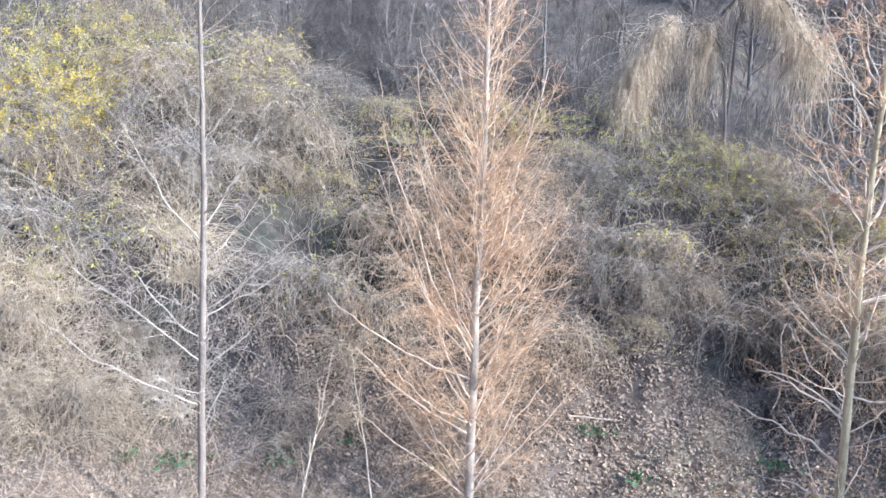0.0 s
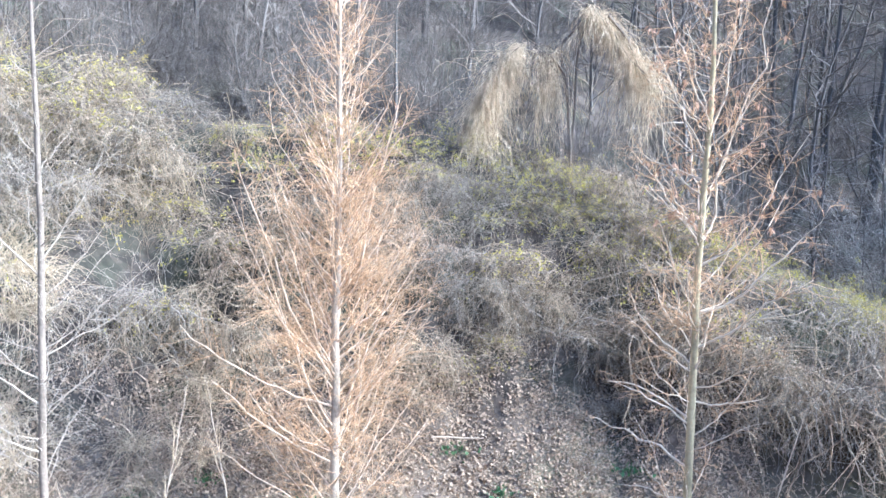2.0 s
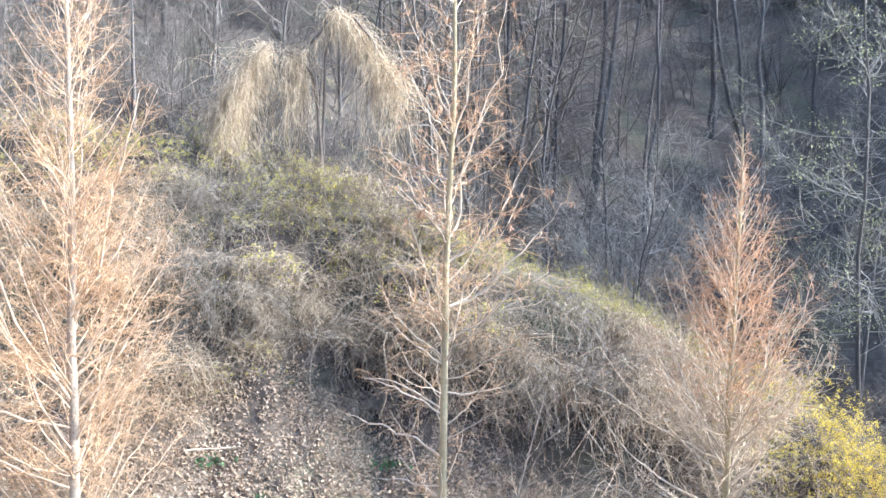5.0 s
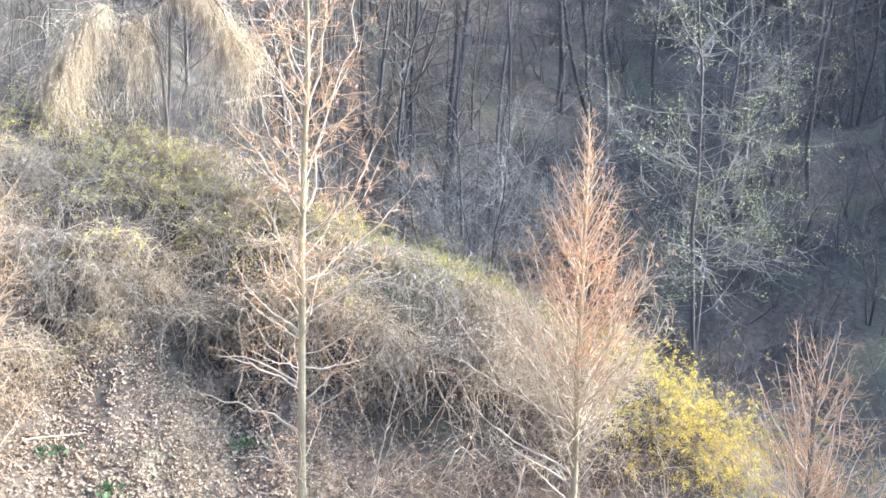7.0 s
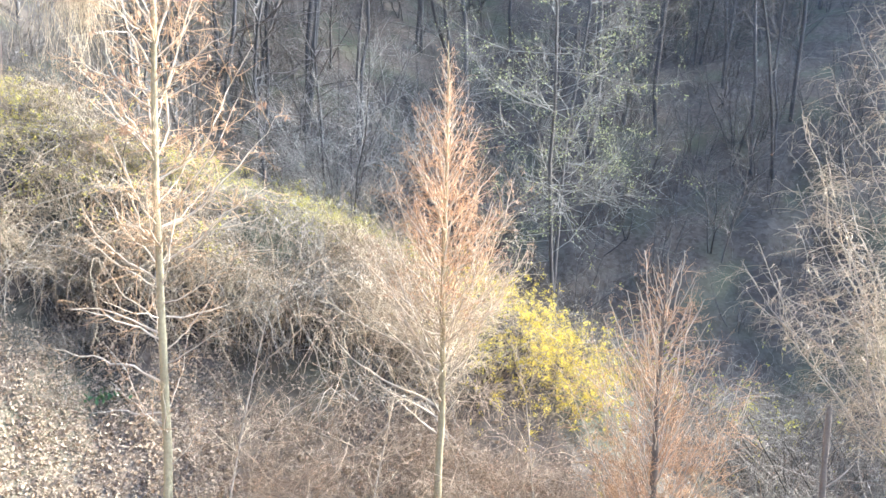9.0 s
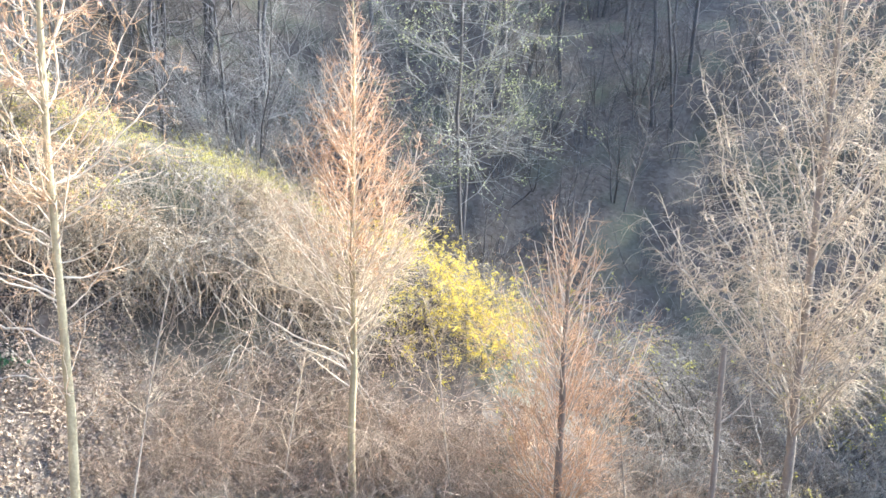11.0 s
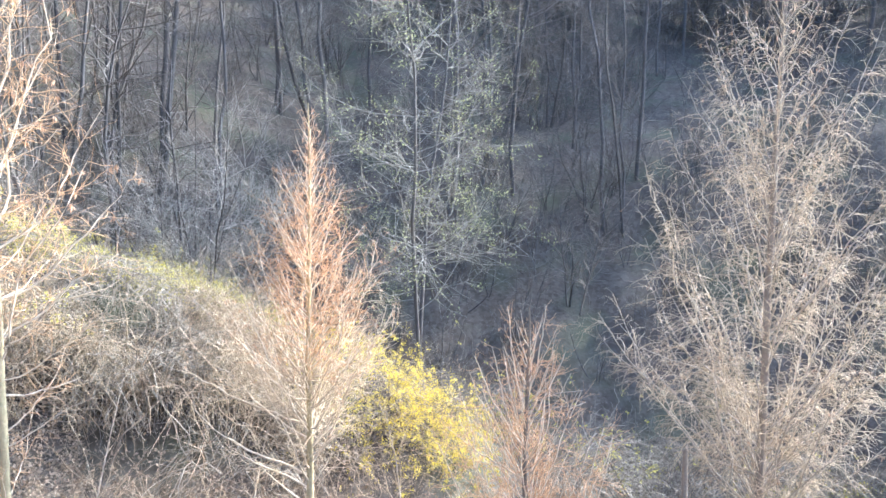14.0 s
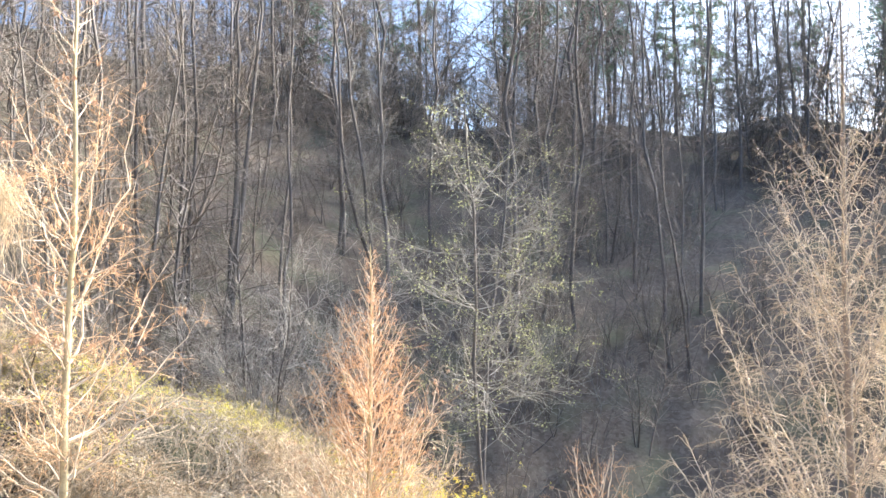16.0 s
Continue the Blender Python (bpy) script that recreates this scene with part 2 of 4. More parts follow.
def height(x, y):
    x, y = np.asarray(x, float), np.asarray(y, float)
    r, az = np.hypot(x, y), np.degrees(np.arctan2(x, y))
    rc, zc = crest(az)
    z0 = np.interp(az, [-180, -90, -60, -20, 0, 15, 90, 180], [0.5, 1.2, 1.3, 0.9, 0.5, 0.0, -0.15, 0.5])
    r0 = 8.5
    s = np.clip((r - r0) / (rc - r0), 0, 1)
    prof = 0.62 * s**1.5 + 0.38 * np.sin(np.clip(s * 1.1 - 0.1, 0, 1) * np.pi / 2) ** 2
    bank = z0 + (zc - z0) * prof
    gully = np.exp(-((az + 14.5) / 2.4) ** 2) * 0.7 + np.exp(-((az + 43) / 3.0) ** 2) * 0.75 + np.exp(-((az + 25) / 2.0) ** 2) * 0.4
    bank = bank - gully * np.exp(-((s - 0.66) / 0.2) ** 2)
    w = np.clip(r / 7.0, 0, 1) ** 2
    near = z0 * w + 0.5 * (1 - w) - (r0 - r) * 0.22
    left = np.maximum(1 / (1 + np.exp((az + 8) / 3.5)), np.clip((az - 120) / 60, 0, 1))
    back = zc * left + (-0.8) * (1 - left)
    start = 18.0 * left + 20.5 * (1 - left)
    q = np.clip((r - rc) / np.maximum(start - rc, 0.5), 0, 1)
    step = zc + (back - zc) * (q * q * (3 - 2 * q))
    hill_len = 36.0
    h = np.clip(r - start, 0, hill_len)
    grade = np.interp(az, [-180, -100, -60, -50, -40, -20, 0, 15, 30, 120, 180], [0.3, 0.25, 0.36, 0.38, 0.5, 0.62, 0.80, 0.72, 0.66, 0.66, 0.3])
    hill = back + grade * (h - 0.5 * h**2 / hill_len * 0.5) - np.clip(r - start - hill_len, 0, 60) * 0.05
    out = np.where(r < r0, near, np.where(r < rc, bank, np.where(r < start, step, hill)))
    rough = np.clip((r - 6) / 6, 0, 1)
    out = out + rough * (0.10 * soft_noise(x, y, 2.2, 3) + 0.04 * soft_noise(x, y, 0.7, 4)) + np.clip((r - 18) / 20, 0, 1) * 0.7 * soft_noise(x, y, 14, 5)
    return np.where(r > 140, -3 + (out + 3) * np.exp(-(r - 140) / 80), out)


def place(az, r, dz=0.0):
    x, y = r * math.sin(radians(az)), r * math.cos(radians(az))
    return Vector((x, y, float(height(x, y)) + dz))


def seen_at(az, el):
    """How far off the slope lies in that direction from the eye: azimuth to the right of +y and elevation."""
    r = np.arange(7.0, 60, 0.05)
    x, y = r * math.sin(radians(az)), r * math.cos(radians(az))
    under = height(x, y) >= EYE.z + r * math.tan(radians(el))
    return float(r[np.argmax(under)]) if under.any() else 40.0


def build_ground():
    az = np.radians(np.concatenate([np.arange(-180, -80, 5.0), np.arange(-80, 62, 0.5), np.arange(62, 180, 5.0)]))
    rr = np.concatenate([[0.01, 2, 4, 6], np.arange(7, 20, 0.13), np.arange(20, 60, 0.8), [65, 72, 80, 95, 120, 160, 240, 400, 800, 1600]])
    A, Rr = np.meshgrid(az, rr, indexing="ij")
    X, Y = Rr * np.sin(A), Rr * np.cos(A) - 0.2 * np.clip(1 - Rr / 6, 0, 1)
    V = np.stack([X, Y, height(X, Y)], -1).reshape(-1, 3)
    na, nr = len(az), len(rr)
    i, j = np.meshgrid(np.arange(na), np.arange(nr - 1), indexing="ij")
    i2 = (i + 1) % na
    F = np.stack([i * nr + j, i * nr + j + 1, i2 * nr + j + 1, i2 * nr + j], -1).reshape(-1, 4)
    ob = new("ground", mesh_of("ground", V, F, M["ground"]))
    return tagged(ob, "brown leafy earth of the bank, valley and hill", "ground", kind="structure")


build_ground()


# ---- the young trees in front ----
def bowed(rng, A, B, bow, K, crook):
    """Paths from A to B that set out flatter and turn up towards their tips, with small crooks."""
    t = np.linspace(0, 1, K)[None, :, None]
    L = np.linalg.norm(B - A, axis=1)[:, None, None]
    mid = (A + B) / 2 + np.array([0, 0, -1.0]) * (bow[:, None] * L[:, 0])
    P = (1 - t) ** 2 * A[:, None] + 2 * t * (1 - t) * mid[:, None] + t**2 * B[:, None]
    steps = rng.normal(0, crook, P.shape) * L / K
    drift = np.cumsum(steps, 1)
    return P + (drift - t * drift[:, -1:] * 0.7) * np.minimum(t * 4, 1)


def young_tree(seed, name, label, az, r, top, trunk_r, limbs, outline, bark, twig, ascent=(35, 62), second=9, third=24, low=0.1, dead=0,
               dead_size=0.055, dead_from=0.0, low_twig=None, limb_mat=None, stout=1.0, sub_len=(0.12, 0.42), sub_up=0.0, bow=(0.02, 0.24), crook=0.13, extra=(), lean=0.0, crowd=0.75):
    """A tree whose limbs end on an outline of half widths over its height. extra: limbs by the elevation of their fork and the azimuth and elevation of their tip, and their bow."""
    rng = np.random.default_rng(seed)
    base = place(az, r, -0.08)
    root = empty(name, Matrix.Translation(base), label, "tree", "young bare trees along the bank")
    H = top - base.z
    K = 18
    tt = np.linspace(0, 1, K)
    side, deep = np.array([math.cos(radians(az)), -math.sin(radians(az)), 0]), np.array([math.sin(radians(az)), math.cos(radians(az)), 0])
    wob = np.cumsum(rng.normal(0, 0.010, (K, 2)), 0) * H / 8
    trunk = np.stack([wob[:, 0] + side[0] * lean * tt, wob[:, 1] + side[1] * lean * tt, H * tt], -1)[None]
    trad = (trunk_r * (1 - tt) ** 0.75 + 0.006)[None]
    part("trunk", mesh_of("trunk", *tubes(trunk, trad, 12), bark), root, "straight slim trunk with rough bark, lit on one side")
    tip_h = low + 0.08 + (0.995 - low - 0.08) * ((np.arange(limbs) + rng.uniform(0, 1, limbs)) / limbs) ** crowd
    width = np.interp(tip_h, [q[0] for q in outline], [q[1] for q in outline])
    reach = width * rng.uniform(0.6, 1.1, limbs)
    rise = reach * np.tan(np.radians(rng.uniform(*ascent, limbs)))
    hs = np.clip(tip_h - rise / H, low * rng.uniform(0.7, 1.3, limbs), 0.985)
    spin = np.arange(limbs) * 2.4 + rng.normal(0, 0.5, limbs)
    on = np.stack([np.interp(hs, tt, trunk[0, :, j]) for j in range(3)], -1)
    at = np.stack([np.interp(tip_h, tt, trunk[0, :, j]) for j in range(3)], -1)
    ends = at + np.stack([np.cos(spin), np.sin(spin), 0 * spin], -1) * reach[:, None]
    bows = rng.uniform(*bow, limbs)
    for fork, tip_az, tip_el, b in extra:
        h = (EYE.z + r * math.tan(radians(fork)) - base.z) / H
        p = np.array([np.interp(h, tt, trunk[0, :, j]) for j in range(3)])
        across = r * math.tan(radians(tip_az - az))
        q = side * across + np.array([0, 0, EYE.z + math.hypot(r, across) * math.tan(radians(tip_el)) - base.z]) - deep * rng.uniform(-0.25, 0.35) * abs(across)
        hs, on, ends, bows = np.append(hs, h), np.concatenate([on, [p]]), np.concatenate([ends, [q]]), np.append(bows, b)
    marked = np.arange(len(hs)) >= limbs
    limbs = len(hs)
    P = bowed(rng, on, ends, bows, 12, crook)
    L = np.linalg.norm(ends - on, axis=1)
    R0 = np.interp(hs, tt, trad[0])
    Rl = np.clip(np.minimum(R0 * 0.42, (0.0040 + 0.0034 * L) * stout * np.where(marked, 1.7, 1.0)), 0.0032, 1)[:, None] * np.linspace(1, 0.2, 12) ** 0.9
    total = L.sum()
    P2, R2, w2 = sprout(rng, P, Rl, int(total * second), 0.16, 1.0, sub_len, (30, 75), sub_up, 7, 0.0042, 0.2, 0.45, 0.25)
    P3, R3, w3 = sprout(rng, P2, R2, int(total * third), 0.1, 1.0, (0.05, 0.17), (30, 80), sub_up * 0.6, 4, 0.0030, 0.28, 0.6)
    root3 = w2[w3]
    if dead:
        tips = along_paths(rng, P2[P2[:, 0, 2] > dead_from * H], dead, 0.3, 1.0)
        pts = np.repeat(tips, 5, 0)
        pts = pts + rng.normal(0, 0.012, pts.shape)
        hang = np.tile((0.0, 0.0, -1.0), (len(pts), 1))
    for k in range(limbs):
        limb = part("limb", mesh_of("limb", *tubes(P[k:k + 1], Rl[k:k + 1], 6), limb_mat or M["limb_cream"]), root)
        a, b, bits = w2 == k, root3 == k, []
        if a.any():
            bits.append(tubes(P2[a], R2[a], 3))
        if b.any():
            bits.append(tubes(P3[b], R3[b], 3))
        if bits:
            part("twiggery", mesh_of("twiggery", *joined(bits), low_twig if low_twig and hs[k] < 0.5 else twig), limb, "fine bare twigs")["kind"] = "stuff"
    if dead:
        part("dead_leaves", mesh_of("dead_leaves", *leaves(rng, pts, dead_size, 0, hang, 0.45), M["leaf_dead"]), root, "hanging withered orange-brown leaves")
    return root


young_tree(11, "young_tree", "slim bare grey young tree with wide sparse limbs", -52.3, 9.3, 9.2, 0.042, 56,
           [(0.1, 1.0), (0.4, 1.4), (0.46, 1.3), (0.6, 1.1), (0.67, 0.95), (0.8, 0.6), (1, 0.05)], M["bark_brown"], M["limb_grey"], (25, 52), 9, 26, 0.14, limb_mat=M["limb_grey"], stout=0.62,
           extra=[(-14.6, -61.0, -7.5, 0.1), (-13.1, -58.7, -5.8, 0.12), (-6.9, -58.7, 2.6, 0.14), (-11.7, -45.9, -7.9, 0.08), (-15, -49.6, -13.2, 0.06), (-5.8, -47.9, 2.5, 0.12), (-17.4, -62.1, -10.6, 0.1)])
young_tree(12, "young_tree", "bare young tree with a dense cone of pinkish-tan twigs", -33.8, 9.5, 9.4, 0.054, 185,
           [(0.1, 1.35), (0.4, 1.45), (0.46, 1.28), (0.52, 1.18), (0.59, 1.05), (0.68, 0.84), (0.75, 0.7), (0.9, 0.4), (1, 0.06)], M["bark_grey"], M["twig_red"], (36, 66), 16, 50, 0.1,
           limb_mat=M["limb_rose"], stout=0.85, crowd=0.62, dead=60, dead_size=0.04,
           extra=[(-14.2, -40.7, 1.5, 0.2), (-15.7, -43.6, -9.6, 0.12), (-19.3, -41.8, -13.3, 0.14), (-14.9, -28.6, -6.6, 0.06), (-9.7, -29.8, 5.2, 0.12), (-12.7, -28.9, -8.9, 0.08), (-18.6, -38.1, -14.9, 0.1)])
young_tree(13, "young_tree", "tall bare young tree with pale limbs and withered seed clusters", -9.8, 9.0, 9.9, 0.047, 82,
           [(0.1, 0.6), (0.3, 0.75), (0.45, 0.85), (0.55, 1.0), (0.65, 0.85), (0.75, 0.7), (0.88, 0.4), (1, 0.06)], M["bark_olive"], M["twig_red"], (24, 64), 11, 30, 0.1, 130, dead_size=0.065, dead_from=0.5, stout=1.05, lean=-0.06, crook=0.2, crowd=0.62,
           extra=[(-10.8, -2.9, -5.8, 0.1), (-8.6, -2.0, -1.4, 0.14), (-15.7, -14.9, -13.0, -0.08), (-18.4, -16.4, -16.0, -0.1), (-14.2, -4.7, -13.5, 0.14), (-4.0, -6.1, 12.9, 0.2), (2.0, -7.4, 14.0, 0.15), (4.0, -12.8, 12.5, 0.15), (-5.5, -3.4, 3.0, 0.14), (1.5, -12.9, 9.0, 0.12),
                  (-1.0, -13.1, 5.5, 0.14), (0.1, -14.2, 1.8, 0.1), (-12.0, -14.0, -7.0, 0.16), (-15.4, -15.4, -13.6, -0.14), (-20.3, -14.2, -20.0, -0.1), (-3.0, -13.0, -0.4, 0.1), (-11.5, -12.2, -2.5, 0.2)])
young_tree(14, "young_tree", "bare young tree with an orange-brown spire over pale lower limbs", 9.4, 9.5, 6.64, 0.046, 124,
           [(0.1, 0.9), (0.45, 1.05), (0.6, 1.06), (0.74, 0.82), (0.83, 0.56), (0.9, 0.34), (1, 0.05)], M["bark_olive"], M["twig_orange"], (46, 70), 13, 38, 0.4, 380, dead_size=0.036, dead_from=0.5,
           low_twig=M["twig_pale"], stout=1.15, crowd=0.6,
           extra=[(-15.3, 3.8, -10.7, 0.14), (-17.5, 0.8, -13.8, 0.06), (-21.5, 3.7, -18.2, 0.1), (-21.4, 11.1, -19.2, 0.1), (-13.4, 12.3, -10.6, 0.08), (-11.9, 5.7, -7.5, 0.14), (-12.7, 5.4, -9.8, 0.16),
                  (-20.7, 2.0, -15.7, 0.12), (-14.5, 14.0, -11.4, 0.14), (-16.5, 13.5, -13.5, 0.12), (-19.5, 13.0, -16.5, 0.1), (-18.4, 5.0, -15.0, 0.1), (-22.5, 6.0, -20.0, 0.08), (-10.5, 12.9, -7.5, 0.14)])
young_tree(15, "young_tree", "broad bare pale tree with curving tangled branches", 40.2, 11.5, 10.1, 0.062, 150,
           [(0.1, 0.9), (0.27, 1.4), (0.35, 1.85), (0.41, 2.2), (0.53, 2.1), (0.6, 1.95), (0.66, 1.7), (0.72, 1.35), (0.82, 0.9), (0.9, 0.5), (1, 0.06)], M["bark_brown"], M["twig_pale"], (46, 68), 13, 34, 0.18, 300,
           dead_size=0.03, limb_mat=M["limb_grey"], stout=0.78, sub_len=(0.18, 0.5), sub_up=-0.9, bow=(0.0, 0.16), crook=0.16,
           extra=[(-16.0, 33.5, -15.0, -0.1), (-18.0, 45.5, -16.5, -0.12), (-14.5, 32.0, -11.5, 0.04), (-19.5, 37.0, -19.5, -0.1)])
young_tree(16, "young_tree", "small bare upright tree with reddish twigs among brambles", 24.6, 9.3, 4.42, 0.05, 92,
           [(0.1, 0.9), (0.65, 1.0), (0.85, 0.72), (0.95, 0.45), (1, 0.2)], M["bark_brown"], M["twig_orange"], (48, 74), 12, 38, 0.12, 120, dead_size=0.03,
           extra=[(-17.0, 23.1, -9.7, 0.1), (-16.0, 25.6, -9.4, 0.08), (-19.0, 20.9, -13.0, 0.1), (-18.0, 27.2, -12.6, 0.1), (-21.0, 19.0, -17.4, 0.1)])


# ---- shrubs and hanging vines on the bank ----
def shrub_kind(seed, name, label, stems, mat, leaf=None, n_leaf=0, spread=1.0, tall=1.0, droop=2.7, leaf_size=0.036, canes=3):
    rng = np.random.default_rng(seed)
    root = empty(name, Matrix.Translation((0, 0, -60)), label, "shrub", "shrubs on the bank")

    def stem_paths(n, length, K):
        a, q = rng.uniform(0, 6.28, n), np.sqrt(rng.uniform(0, 1, n)) * 0.75 * spread
        P0 = np.stack([q * np.cos(a), q * np.sin(a), np.full(n, -0.1)], -1)
        b = a + rng.normal(0, 0.9, n)
        D = np.stack([np.cos(b) * 0.55 * spread, np.sin(b) * 0.55 * spread, rng.uniform(0.5, 1.1, n)], -1)
        return run(rng, P0, D, rng.uniform(*length, n) * tall, K, -droop * rng.uniform(0.1, 1.5, n), 0.36)

    stems = int(stems * 0.8)
    P = stem_paths(stems, (0.6, 2.2), 7)
    R = (0.0035 + 0.0085 * rng.uniform(0, 1, stems) ** 4)[:, None] * np.linspace(1, 0.45, 7)
    P2, R2, _ = sprout(rng, P, R, int(stems * 1.7), 0.2, 1.0, (0.14, 0.5), (30, 110), -0.7, 4, 0.0036, 0.4, 0.5)
    part("tangle", mesh_of("tangle", *joined([tubes(P, R, 3), tubes(P2, R2, 3)]), mat), root)["kind"] = "stuff"
    for k in range(canes):
        C = stem_paths(1, (1.5, 2.4), 9)
        Rc = np.linspace(0.008, 0.0035, 9)[None]
        C2, R2c, _ = sprout(rng, C, Rc, 8, 0.3, 1.0, (0.3, 0.6), (30, 70), -0.6, 4, 0.005, 0.15, 0.4)
        part("cane", mesh_of("cane", *joined([tubes(C, Rc, 5), tubes(C2, R2c, 3)]), mat), root)
    if n_leaf:
        c = along_paths(rng, P2, n_leaf // 6, 0.4, 1.0)
        pts = np.repeat(c, 6, 0) + rng.normal(0, 0.035, (len(c) * 6, 3))
        part("foliage", mesh_of("foliage", *leaves(rng, pts, leaf_size, 0.2), leaf), root)
    return root


def drape_kind(seed, name, label, n, mat, leaf=None, n_leaf=0, width=1.7, tall=0.7, drop=1.3, leaf_size=0.04):
    """A mound of vines that spill over its brow and hang down in bundles, with bare crossing stems inside."""
    rng = np.random.default_rng(seed)
    root = empty(name, Matrix.Translation((0, 0, -60)), label, "shrub", "shrubs on the bank")
    bundles = 13
    bx, by, bl = rng.uniform(-0.5, 0.5, bundles) * width, rng.uniform(-0.3, 0.35, bundles), rng.uniform(0.45, 1.25, bundles)
    who = rng.integers(0, bundles, n)
    x = bx[who] + rng.normal(0, 0.10, n)
    z = tall * (1 - 0.7 * (2 * x / width) ** 2) * rng.uniform(0.75, 1.05, n)
    P0 = np.stack([x, by[who] + rng.normal(0, 0.09, n), z], -1)
    D = np.stack([rng.normal(0, 0.6, n) + 0.5 * bx[who] / width, -rng.uniform(0.35, 1.1, n), rng.uniform(-0.1, 0.55, n)], -1)
    P = run(rng, P0, D, drop * bl[who] * rng.uniform(0.5, 1.15, n), 10, -3.0 * rng.uniform(0.1, 1.35, n), 0.34)
    R = (0.0036 + 0.0045 * rng.uniform(0, 1, n) ** 3)[:, None] * np.linspace(1, 0.55, 10)
    m = n // 2
    Q0 = np.stack([rng.uniform(-0.5, 0.5, m) * width, rng.uniform(-0.35, 0.4, m), np.full(m, -0.15)], -1)
    Q = run(rng, Q0, rng.normal(0, 0.5, (m, 3)) + (0, -0.15, 1), rng.uniform(0.5, 1.25, m) * tall * 1.5, 7, -1.6 * rng.uniform(0.2, 1.4, m), 0.26)
    S = (0.0036 + 0.006 * rng.uniform(0, 1, m) ** 3)[:, None] * np.linspace(1, 0.5, 7)
    P2, R2, _ = sprout(rng, P, R, 2 * n, 0.05, 0.95, (0.12, 0.5), (25, 120), rng.uniform(-2.4, 1.2, 2 * n), 5, 0.0034, 0.44, 0.5)
    part("hanging_vine", mesh_of("hanging_vine", *joined([tubes(P, R, 3), tubes(P2, R2, 3)]), mat), root)["kind"] = "stuff"
    part("tangle", mesh_of("tangle", *tubes(Q, S, 3), mat), root)["kind"] = "stuff"
    if n_leaf:
        c = along_paths(rng, P[:, :5], n_leaf // 6, 0.0, 1.0)
        pts = np.repeat(c, 6, 0) + rng.normal(0, 0.04, (len(c) * 6, 3))
        part("foliage", mesh_of("foliage", *leaves(rng, pts, leaf_size, 0.2), leaf), root)
    return root


KINDS = {
    "tan": [shrub_kind(30 + k, "vine_thicket", "dense tangle of dry tan vines hanging over the bank", 215, M["vine_tan"]) for k in range(2)],
    "pink": [shrub_kind(40 + k, "vine_thicket", "dense tangle of dry pinkish-tan vines on the bank", 225, M["vine_pink"]) for k in range(1)],
    "grey": [shrub_kind(50 + k, "vine_thicket", "dense grey tangle of bare hanging vines on the bank", 215, M["vine_grey"]) for k in range(2)],
    "lime": [shrub_kind(60 + k, "leafing_shrub", "bare twiggy shrub with sparse yellow-green spring leaves", 210, M["vine_grey"], M["leaf_lime"], 1200) for k in range(2)],
    "yellow": [shrub_kind(70 + k, "flowering_shrub", "shrub covered in bright yellow spring blossom", 130, M["vine_tan"], M["leaf_yellow"], 3400) for k in range(2)],
    "green": [shrub_kind(90 + k, "leafing_shrub", "low mounded shrub thick with small yellow-green leaves", 150, M["vine_grey"], M["leaf_lime"], 2000, 1.2, 0.65, 1.6, 0.036, 3) for k in range(2)],
    "bramble": [shrub_kind(80 + k, "bramble_bush", "low reddish-brown bramble bush with withered leaves", 210, M["vine_red"], M["leaf_dead"], 260, 1.1, 0.8, 1.3, 0.035) for k in range(3)],
}
# Brush takes the dark hill bark colour, standing in for shade behind the crest.
KINDS["brush"] = [shrub_kind(95 + k, "dark_brush", "thin bare brush behind the crest, shade put into its dark colour", 170, M["bark_far"], canes=0, droop=0.9) for k in range(2)]
KINDS["wisp"] = [shrub_kind(97 + k, "dry_stalks", "loose low clump of thin dry stalks on the slope", 84, M["vine_pink"], spread=1.5, droop=1.8, canes=0) for k in range(3)]
DRAPED = "mound of dry vines spilling in hanging bundles over the bank"
KINDS["tan"] += [drape_kind(130 + k, "vine_mound", DRAPED, 190, M["vine_tan"]) for k in range(3)]
KINDS["pink"] += [drape_kind(134 + k, "vine_mound", "mound of dry pinkish-tan vines hanging in bundles", 200, M["vine_pink"], drop=1.0) for k in range(2)]
KINDS["grey"] += [drape_kind(137 + k, "vine_mound", "grey mound of bare vines hanging in bundles", 180, M["vine_grey"], drop=1.2) for k in range(3)]
KINDS["lime"] += [drape_kind(141 + k, "vine_mound", "vine mound with sparse yellow-green spring leaves", 170, M["vine_tan"], M["leaf_lime"], 420) for k in range(2)]
SPOTS = random.Random(5)


def put(kind, az, s, size=1.0, flat=1.0):
    """A shrub of that kind on the bank: s is 0 at its foot, 1 on its crest."""
    rc = float(crest(az)[0])
    p = place(az, 8.5 + s * (rc - 8.5), -0.05)
    n = Vector((-p.x, -p.y, 0)).normalized()
    m = Matrix.Translation(p + n * 0.1) @ Matrix.Rotation(radians(-az + SPOTS.uniform(-28, 28)), 4, "Z") @ Matrix.Diagonal((size, size, size * flat, 1))
    ob = copy_thing(SPOTS.choice(KINDS[kind]), m)
    ob.matrix_basis = m
    return ob


def fill(kinds, az0, az1, s0, s1, n, size=(0.7, 1.15), flat=1.0):
    for k in range(n):
        put(SPOTS.choice(kinds), az0 + (az1 - az0) * (k + SPOTS.random()) / n, SPOTS.uniform(s0, s1), SPOTS.uniform(*size), flat)


def edge(kind, az0, az1, n, size):
    """Low shrubs along the crest."""
    sow(kind, [(a, float(np.interp(a, CREST[:, 0], CREST[:, 1])) - SPOTS.uniform(0.0, 0.9)) for a in (az0 + (az1 - az0) * (k + SPOTS.random()) / n for k in range(n))], size)


